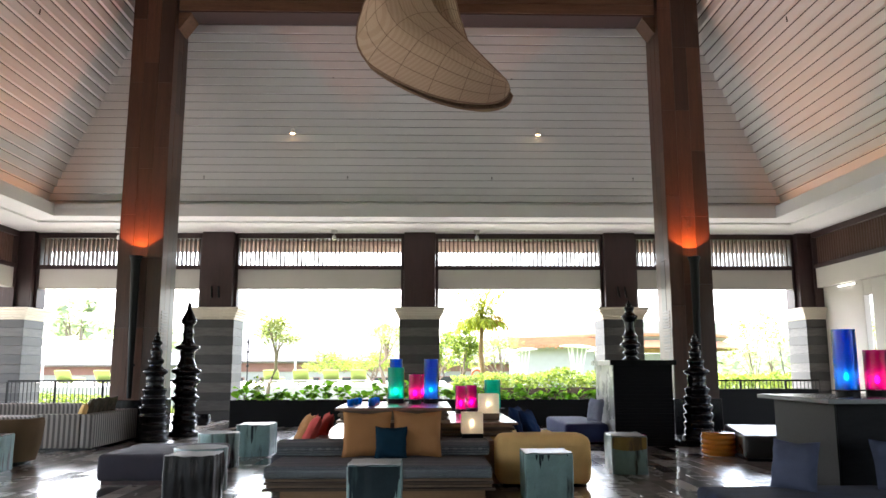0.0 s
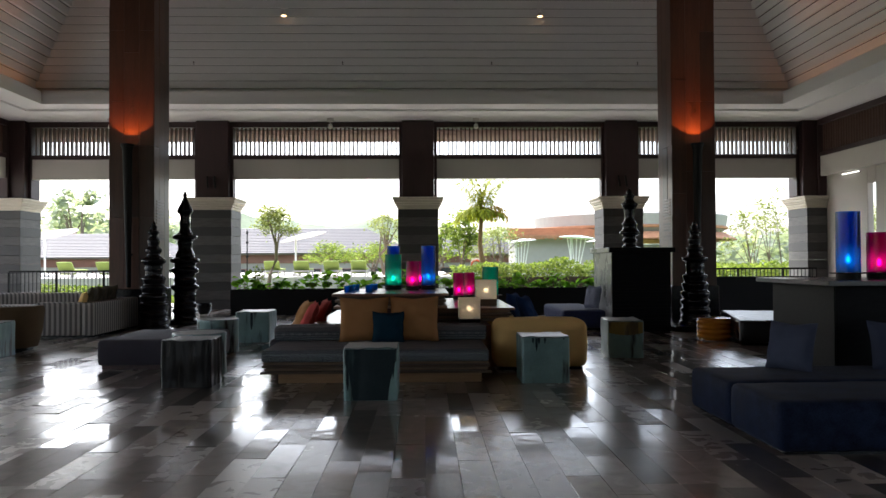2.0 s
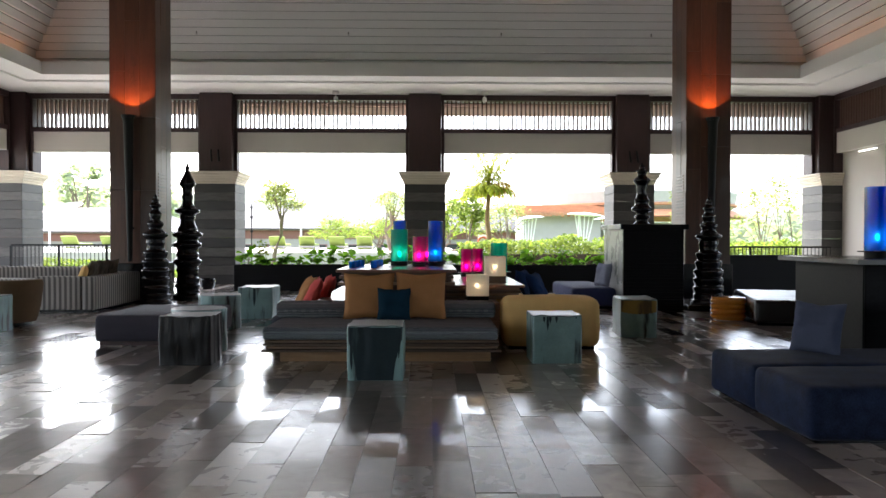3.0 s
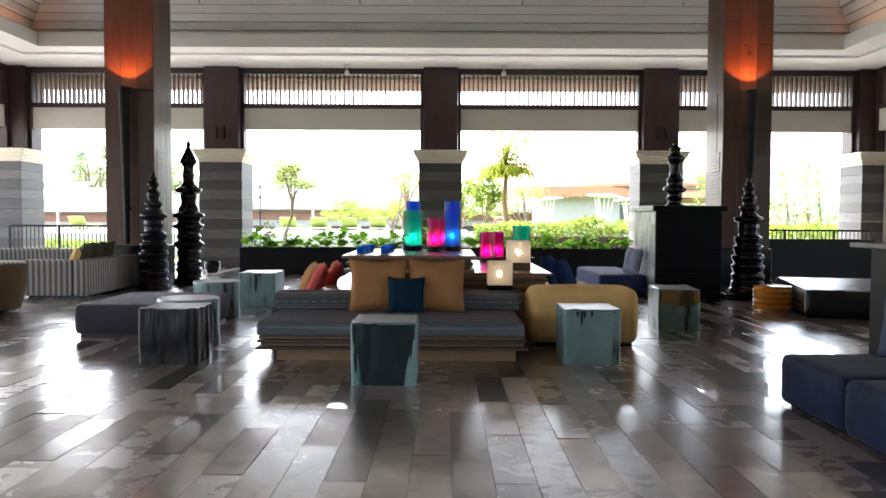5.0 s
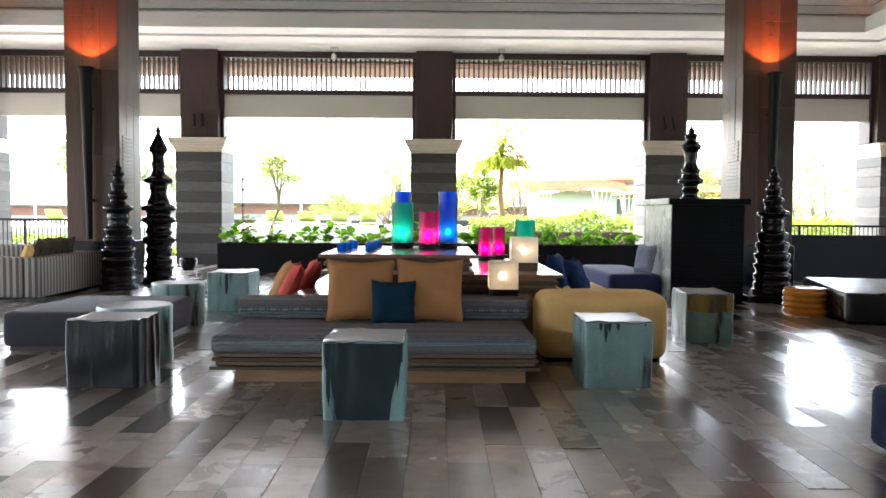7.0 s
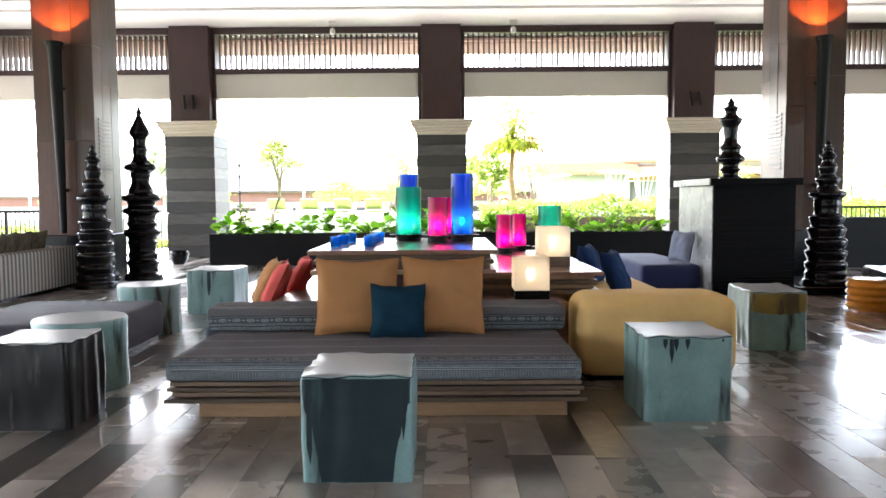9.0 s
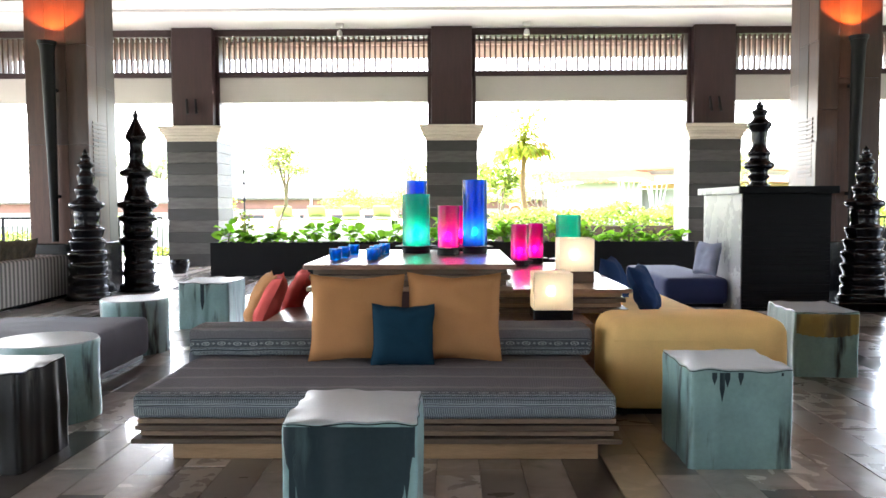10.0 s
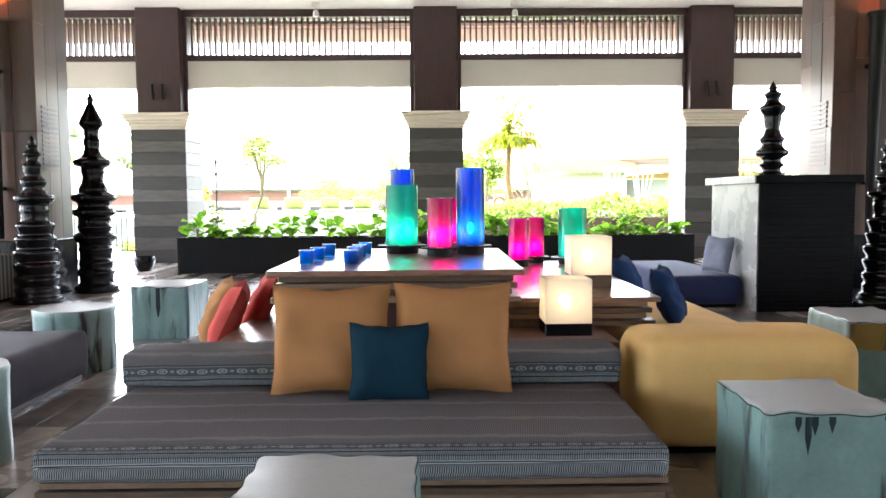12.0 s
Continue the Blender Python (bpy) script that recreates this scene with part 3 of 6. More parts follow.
XS = (-12.72, -6.34, 0.01, 6.38, 12.78)
for i, x in enumerate(XS):
    pillar("pillar", x, Y1 + 0.05, inward=0.17 * ((i == 0) - (i == 4)))
for a, b in zip(XS, XS[1:]):
    bay(a + (0.67 if a < -12 else 0.5), b - (0.67 if b > 12 else 0.5), pose(0, Y1, 0))
SIDE_Y = (17.1, 11.2, 5.3, -0.6, -6.5, Y0)
for x, rz in ((-HX - 0.25, 90), (HX + 0.3, -90)):
    ys = (Y1,) + SIDE_Y
    for k, (a, b) in enumerate(zip(ys, ys[1:])):
        if k:
            pillar("pillar", x, a)
        lo, hi = (b + 0.485, a - 0.485)
        bay(lo - (a + b) / 2, hi - (a + b) / 2, pose(x, (a + b) / 2, 0, 0, 0, rz), slats=k < 2)
for x in XS[1:-1]:
    pillar("pillar", x, Y0)
for a, b in zip(XS, XS[1:]):
    bay(a + 0.485, b - 0.485, pose(0, Y0, 0, 0, 0, 180) @ pose(-(a + b), 0, 0), slats=False)
for x in (XS[0], XS[-1]):
    pillar("pillar", x, Y0)

# a grey service wall with a pale sliding panel, in the side bay next to the far corner
setting("wall_east", boxed(HX + 0.32, HX + 0.5, 21.28, 23.45, 0, 4.036, bevel=0.01), BEIGE, "plain grey plastered wall between pillars")

# never in view: added to hold back light from the rear bays
setting("light_block_south", boxed(-5.4, 11.9, Y0 - 0.1, Y0 + 0.1, 0, SOFFIT), BEIGE, "unseen beige wall behind the camera, added to cut back light")

setting("wall_east_inner", boxed(HX + 0.34, HX + 0.5, 17.75, 20.9, 0, 4.036), BEIGE, "pale plastered wall beyond a narrow slot")
setting("wall_east_header", boxed(HX + 0.33, HX + 0.49, 20.902, 21.278, 3.6, 4.036), BEIGE, "plaster header over the narrow slot")
# lit edge of an air-conditioning grille; the glow replaces light falling on it
ob = thing("wall_light", "lit edge of an air-conditioning grille, made as a glowing bar", "wall lamp", (HX + 0.29, 22.05, 3.95))
part("grille_body", boxed(0, 0.028, -0.46, 0.46, 0, 0.045, bevel=0.004), BLACK, ob)
part("tube", boxed(-0.025, -0.002, -0.45, 0.45, 0.01, 0.036, bevel=0.005), glow("glowing_grille_edge", (1.0, 0.97, 0.9), 1.2), ob, "glowing strip standing in for light on the grille edge")
# out of view: closes one side bay to dim light from the right
setting("light_block_east", boxed(HX + 0.32, HX + 0.5, 5.95, 10.55, 0, 4.036), BEIGE, "unseen plastered wall behind the counter, added to cut side light")

# soffit, cornice ledge and the boarded hipped ceiling
EX, EY0, EY1 = 10.33, Y0 + 1.3, 21.18     # inner edge of the soffit ledge


def ring_box(bm, ox, oy0, oy1, ix, iy0, iy1, z0, z1, bevel=0.0):
    box(bm, -ox, ox, iy1, oy1, z0, z1, bevel)
    box(bm, -ox, ox, oy0, iy0, z0, z1, bevel)
    box(bm, -ox, -ix, iy0, iy1, z0, z1, bevel)
    box(bm, ix, ox, iy0, iy1, z0, z1, bevel)


bm = bmesh.new()
ring_box(bm, HX + 1.2, Y0 - 1.2, Y1 + 1.2, EX + 1.5, EY0 - 0.5, EY1 + 1.5, SOFFIT, SOFFIT + 0.12)
ring_box(bm, EX + 1.5, EY0 - 0.5, EY1 + 1.5, EX + 0.85, EY0 - 0.35, EY1 + 0.85, SOFFIT - 0.03, SOFFIT + 0.16)
ring_box(bm, EX + 0.85, EY0 - 0.35, EY1 + 0.85, EX + 0.3, EY0 - 0.2, EY1 + 0.3, SOFFIT + 0.03, SOFFIT + 0.2)
ring_box(bm, EX + 0.3, EY0 - 0.2, EY1 + 0.3, EX, EY0, EY1, SOFFIT + 0.005, SOFFIT + 0.22)
ring_box(bm, EX + 0.1, EY0 - 0.1, EY1 + 0.1, EX + 0.004, EY0 - 0.004, EY1 + 0.004, SOFFIT + 0.222, 6.18)
setting("ceiling_soffit", bm, WHITE, "white painted soffit with stepped cornice", category="ceiling")

GRADE, PITCH, WIDEN = 1.3, 0.23, 1.18     # the side slopes are flatter by WIDEN
SX, SY0, SY1, SZ = 11.15, EY0 - 0.78, 21.96, 6.0
run = PITCH / math.hypot(1, GRADE)
bm = bmesh.new()
steps = int(4.8 / run)
LIP = 0.11          # boards stand proud at their lower edge; the gap is added to deepen their shade line
for i in range(steps):
    rings = []
    s, z = i * run, SZ + i * run * GRADE
    for ins, zz in ((s + 0.035, z), (s + LIP, z - 0.008), (s + run + 0.004, z + run * GRADE)):
        rings.append([bm.verts.new(p) for p in ((-SX + ins * WIDEN, SY0 + ins, zz), (SX - ins * WIDEN, SY0 + ins, zz), (SX - ins * WIDEN, SY1 - ins, zz), (-SX + ins * WIDEN, SY1 - ins, zz))])
    for a, b in zip(rings, rings[1:]):
        for k in range(4):
            bm.faces.new((a[k], b[k], b[(k + 1) % 4], a[(k + 1) % 4]))
setting("ceiling_slopes", bm, WHITE, "white boarded hipped ceiling in overlapping steps", category="ceiling")
top = steps * run
bm = boxed(-SX + top * WIDEN - 0.2, SX - top * WIDEN + 0.2, SY0 + top - 0.2, SY1 - top + 0.2, SZ + top * GRADE - 0.02, SZ + top * GRADE + 0.2)
setting("ceiling_top", bm, BEAM, "timber boarded flat ceiling over the hips", category="ceiling")
# the roof that keeps the sky off the ceiling
bm = bmesh.new()
ring_box(bm, 17.5, Y0 - 4.0, Y1 + 2.75, HX + 0.95, Y0 - 0.95, Y1 + 0.95, 5.67, 5.75)
setting("roof_eaves", bm, OUTSIDE_SOFFIT, "reddish boarded underside of the outer eaves", category="roof")
bm = bmesh.new()
lo = [bm.verts.new(p) for p in ((-17.5, Y0 - 4, 5.76), (17.5, Y0 - 4, 5.76), (17.5, Y1 + 2.75, 5.76), (-17.5, Y1 + 2.75, 5.76))]
hi = [bm.verts.new(p) for p in ((-5, Y0 + 8, 15), (5, Y0 + 8, 15), (5, Y1 - 8, 15), (-5, Y1 - 8, 15))]
for k in range(4):
    bm.faces.new((lo[k], lo[(k + 1) % 4], hi[(k + 1) % 4], hi[k]))
bm.faces.new(hi)
setting("roof", bm, ROOFTILE, "grey tiled hipped roof", category="roof")
# battens under the outer eaves
me = mesh_of("eave_batten", boxed(-13.2, 13.2, -0.03, 0.03, 5.62, 5.668), OUTSIDE_SOFFIT)
eaves = bpy.data.objects["roof_eaves"]
for i in range(10):
    o = new("batten", me)
    o.location = (0, Y1 + 1.1 + i * 0.165, 0)
    o.parent = eaves

# four tall clad columns carrying timber beams
CX, CW, CF = 6.345, 0.99, 17.2


def column(x, y, face):
    ob = tagged(new("column"), "tall square timber-clad column on a black plinth", "column", "tall columns", "structure")
    ob.matrix_basis = pose(x, y, 0)
    h = CW / 2
    part("core", boxed(-h + 0.02, h - 0.02, -h + 0.02, h - 0.02, 0.85, 12.0), TIMBER, ob)
    part("plinth", boxed(-h - 0.05, h + 0.05, -h - 0.05, h + 0.05, 0, 0.86, bevel=0.015), BLACK, ob, "black stone plinth")
    r = random.Random(int(x * 10) + int(y))
    for side in range(4):
        for k, (a, b) in enumerate(((-h, -0.17), (-0.168, 0.165), (0.167, h))):
            z = 0.86
            while z < 11.9:
                z2 = min(12.0, z + r.choice((1.6, 2.1, 2.6)))
                proud = r.uniform(0.0, 0.012)
                bm = boxed(a, b - 0.003, -h - proud, -h + 0.03, z, z2 - 0.004, bevel=0.003)
                shifted(bm, rz=side * 90)
                part("board", bm, COLUMN, ob)
                z = z2
    if face < 0:
        # carved curls above the torch, and a ridged panel on the side that faces the hall
        cv = bmesh.new()
        for k, (dx, z, rr) in enumerate(((0.0, 4.75, 0.05), (0.03, 4.9, 0.06), (-0.03, 5.05, 0.06), (0.02, 5.2, 0.05), (0.0, 5.34, 0.035))):
            tube(cv, [(dx + rr * math.cos(a * 0.6 + k), -h - 0.011, z + rr * math.sin(a * 0.6 + k)) for a in range(9)], 0.006, 6)
        part("carving", cv, COLUMN, ob, "carved curling ornament", True)
        s = -1 if x > 0 else 1
        for k in range(14):
            part("ridge", boxed(*sorted((s * h, s * (h + 0.018))), -0.36, 0.12, 1.9 + k * 0.07, 1.945 + k * 0.07, bevel=0.004), COLUMN, ob)
    return ob


for x in (-CX, CX):
    column(x, CF + CW / 2, -1)
    column(x, -7.0, 1)
for y in (CF + CW / 2, -7.0):
    ob = tagged(new("beam_cross"), "timber-clad cross beam between tall columns", "beam", "", "structure")
    part("core", boxed(-CX + 0.53, CX - 0.53, y - 0.34, y + 0.34, 10.13, 11.9), TIMBER, ob)
    for s in (-1, 1):
        bm = bmesh.new()
        ends = [[bm.verts.new((s * (CX - 0.505 - dx), y + dy, z)) for dx, z in ((0.0, 10.13), (0.3, 10.13), (0.3, 10.09), (0.04, 9.72), (0.0, 9.72))] for dy in (-0.3, 0.3)]
        bm.faces.new(ends[0])
        bm.faces.new(ends[1][::-1])
        for q in range(5):
            bm.faces.new((ends[0][q], ends[1][q], ends[1][(q + 1) % 5], ends[0][(q + 1) % 5]))
        bmesh.ops.recalc_face_normals(bm, faces=bm.faces)
        part("corbel", bm, BEAM, ob, "timber corbel")
    for k in range(7):
        for s in (-1, 1):
            part("board", boxed(-CX + 0.532, CX - 0.532, y + s * 0.36 - 0.02, y + s * 0.36 + 0.02, 10.16 + k * 0.25, 10.4 + k * 0.25, bevel=0.004), BEAM, ob)


# uplighters on the columns facing the room
def uplighter(x, y):
    ob = thing("wall_uplighter", "long tapered black wall torch throwing orange light up its column", "wall lamp", (x, y, 0), 0, "column torches")
    bm = bmesh.new()
    tube(bm, [(0, 0, 0.9), (0, -0.03, 2.2), (0, -0.08, 3.9), (0, -0.08, 4.0)], [0.05, 0.075, 0.105, 0.125], 20)
    part("body", bm, BLACK_METAL, ob, "", True)
    part("cup", lathe([(0.125, 4.0), (0.135, 4.0), (0.145, 4.06), (0.125, 4.065), (0.11, 4.02), (0.0, 4.015)], 24, False, (0, -0.08, 0)), BLACK_METAL, ob, "", True)
    part("bulb", lathe([(0.0, 4.018), (0.07, 4.02), (0.07, 4.03), (0.0, 4.035)], 16, False, (0, -0.08, 0)), glow("orange_bulb", (1.0, 0.25, 0.04), 5.0), ob, "glowing orange bulb")
    for z in (1.6, 3.3):
        part("bracket", boxed(-0.03, 0.03, 0.02, 0.2, z, z + 0.05), BLACK_METAL, ob)
    return ob


for x in (-CX, CX):
    uplighter(x, CF - 0.17)
    d = bpy.data.lights.new("uplight", "SPOT")
    d.energy, d.color, d.spot_size, d.spot_blend, d.shadow_soft_size = 30.0, (1.0, 0.25, 0.05), radians(104), 0.2, 0.03
    o = new("uplight", d)
    o.matrix_world = look((x, CF - 0.33, 4.06), (x, CF - 0.28, 4.95))

# orange cove light along the long sides, behind the cornice ledge
for s in (-1, 1):
    d = bpy.data.lights.new("cove_light", "AREA")
    d.shape, d.size, d.size_y, d.energy, d.color = "RECTANGLE", 31.6, 0.06, 7.0, (1.0, 0.33, 0.1)
    o = new("cove_light", d)
    o.matrix_world = Matrix.Translation((s * (EX + 0.24), 5.1, 6.09)) @ pose(0, 0, 0, 0, s * 150, 0) @ pose(0, 0, 0, 0, 0, 90)

# ---- floor planks ----
TW, TL = 0.235, 0.94
rest_v, rest_f = [], []
tile_meshes = [mesh_of("stone_plank", boxed(-TW / 2 + 0.0009, TW / 2 - 0.0009, -TL / 2 + 0.0009, TL / 2 - 0.0009, -0.012, 0.0, bevel=0.001), FLOOR_ONE)]
floor_ob = bpy.data.objects["floor"]
near_tiles = []
col_n = int(27.8 / TW)
for i in range(col_n):
    x = -13.9 + (i + 0.5) * TW
    y = -13.5 - rng.uniform(0, TL)
    while y < 25.2:
        yc = y + TL / 2
        tilt_x, tilt_y = rng.gauss(0, 0.0035), rng.gauss(0, 0.0075)
        if abs(x) < 3.1 and 1.6 < yc < 10.6:
            near_tiles.append((x, yc, tilt_x, tilt_y))
        else:
            b = len(rest_v)
            a, c = TW / 2 - 0.0009, TL / 2 - 0.0009
            for dx, dy in ((-a, -c), (a, -c), (a, c), (-a, c)):
                rest_v.append((x + dx, yc + dy, tilt_x * dy + tilt_y * dx))
            for dx, dy in ((-a, -c), (a, -c), (a, c), (-a, c)):
                rest_v.append((x + dx, yc + dy, -0.013))
            rest_f.append((b, b + 1, b + 2, b + 3))
            for k in range(4):
                rest_f.append((b + 4 + k, b + 4 + (k + 1) % 4, b + (k + 1) % 4, b + k))
        y += TL
me = bpy.data.meshes.new("stone_planks")
me.from_pydata(rest_v, [], rest_f)
me.materials.append(FLOOR_ALL)
rest = new("stone_planks", me)
rest.parent = floor_ob
tagged(rest, "polished brown-grey stone plank flooring", kind="stuff")
for x, y, ax, ay in near_tiles:
    o = new("stone_plank", tile_meshes[0])
    o.matrix_basis = Matrix.LocRotScale((x, y, 0), Euler((ax, -ay, 0)), None)
    o.parent = floor_ob


# ---- furniture ----
def slat_stack(parent, x0, x1, y0, y1, z0, z1, n, jut=0.03, name="slat", seed=1):
    """A stack of flat boards with shadow gaps, alternately wide and set back."""
    r = random.Random(seed)
    step = (z1 - z0) / n
    for k in range(n):
        o = jut * (0.0, 1.0, 0.35, 0.85, 0.15, 0.7)[k % 6] + r.uniform(0, 0.006)
        part(name, boxed(x0 + o, x1 - o, y0 + o, y1 - o, z0 + k * step + 0.004, z0 + (k + 1) * step - 0.004, bevel=0.003), SLATWOOD, parent)
    part("core", boxed(x0 + jut + 0.03, x1 - jut - 0.03, y0 + jut + 0.03, y1 - jut - 0.03, z0, z1 - 0.002), TIMBER, parent)


# the stepped wooden island with seats on its sides
isle = thing("lounge_platform", "stepped teak slat platform with a table tier in the middle", "platform", (0, 0, 0))
part("plinth", boxed(-1.55, 0.88, 9.17, 10.4, 0, 0.12, bevel=0.006), PALEWOOD, isle, "pale wooden plinth")
slat_stack(isle, -1.74, 0.99, 9.05, 10.42, 0.12, 0.262, 4, 0.035)
part("plinth", boxed(-1.9, 1.25, 10.42, 14.4, 0, 0.125, bevel=0.006), PALEWOOD, isle)
part("low_tier", boxed(-1.42, 1.12, 10.6, 14.2, 0.125, 0.55, bevel=0.006), TOPWOOD, isle, "smooth reddish teak ledge")
slat_stack(isle, -1.08, 0.52, 10.74, 12.72, 0.78, 0.955, 4, 0.05, seed=3)
part("core", boxed(-0.95, 0.4, 10.9, 12.6, 0.55, 0.78), TIMBER, isle)
part("table_top", boxed(-1.1, 0.54, 10.72, 12.74, 0.955, 0.995, bevel=0.006), TOPWOOD, isle, "smooth reddish teak table top")
slat_stack(isle, 0.2, 1.49, 11.09, 14.0, 0.56, 0.73, 4, 0.05, seed=5)
part("table_top", boxed(0.18, 1.51, 11.06, 14.02, 0.73, 0.765, bevel=0.006), TOPWOOD, isle)

# seat cushions
CLOTH_FRONT = -0.57
ob = thing("seat_cushion", "thick blue-grey ikat seat mattress on a slatted base", "cushion", (-0.385, 9.615, 0.263))
part("cover", wrap_uv(soft_box(2.68, 1.14, 0.14, 0.03, 0.012, 0.005, 1, 0.05)), IKAT, ob, "", True)
for z in (0.02, 0.072, 0.122):
    bm = bmesh.new()
    tube(bm, [(-1.3, -0.572, z), (-0.6, -0.578, z), (0.2, -0.578, z), (1.3, -0.572, z)], 0.004, 5)
    part("piping", bm, SIDEGREY, ob, "", True)
CLOTH_FRONT, CLOTH_START = -0.17, 0.095
ob = thing("back_cushion", "blue-grey ikat back bolster behind a seat", "cushion", (-0.385, 10.29, 0.405))
part("cover", wrap_uv(soft_box(2.8, 0.34, 0.195, 0.035, 0.012, 0.005, 2, 0.05)), IKAT, ob, "", True)
ob = thing("seat_cushion", "dark blue-grey linen side seat mattress", "cushion", (-1.68, 12.3, 0.126))
part("cover", soft_box(0.5, 3.6, 0.26, 0.05, 0.012, 0.005, 3), SIDEGREY, ob, "", True)

# mustard sofa on the other side of the island
ob = thing("mustard_sofa", "mustard woven modular sofa with a rounded end block", "sofa", (1.09, 10.06, 0))
part("arm", shifted(soft_box(1.24, 0.62, 0.64, 0.12, 0.02, 0.004, 4), 0.65, 0.31, 0.02), MUSTARD, ob, "", True)
part("seat", shifted(soft_box(1.2, 3.2, 0.4, 0.08, 0.02, 0.004, 5), 0.75, 2.23, 0.045), MUSTARD, ob, "", True)
part("base", boxed(0.1, 1.2, 0.06, 3.7, 0, 0.05), BLACK, ob)
bm = bmesh.new()
tube(bm, [(0.06, -0.006, 0.52), (0.3, -0.012, 0.525), (1.0, -0.012, 0.525), (1.2, -0.006, 0.52)], 0.002, 5)
part("seam", bm, MUSTARD, ob, "", True)

# scatter cushions on the island
pillow((-0.59, 9.93, 0.408), 0.64, 0.585, 0.2, OCHRE, "large ochre linen cushion standing on a blue seat", 12, 2, 1, "ochre cushions")
pillow((0.06, 9.93, 0.408), 0.64, 0.59, 0.2, OCHRE, "large ochre linen cushion standing on a blue seat", 12, -2, 2, "ochre cushions")
pillow((-0.27, 9.78, 0.408), 0.41, 0.4, 0.14, NAVY, "small dark navy cushion leaning on ochre cushions", 10, 0, 3)
pillow((-1.73, 11.45, 0.39), 0.52, 0.52, 0.17, OCHRE, "ochre linen cushion leaning on the teak ledge", 26, -72, 4)
pillow((-1.62, 11.32, 0.39), 0.52, 0.52, 0.17, RED, "brick red linen cushion leaning on the teak ledge", 26, -78, 5, "red cushions")
pillow((-1.5, 11.8, 0.39), 0.52, 0.52, 0.17, RED, "brick red linen cushion leaning on the teak ledge", 26, -76, 6, "red cushions")
pillow((1.87, 11.75, 0.46), 0.5, 0.48, 0.17, MIDBLUE, "navy cushion on the mustard seat", 24, 66, 7, "navy cushions")
pillow((1.84, 12.85, 0.46), 0.5, 0.48, 0.17, MIDBLUE, "navy cushion on the mustard seat", 24, 66, 8, "navy cushions")


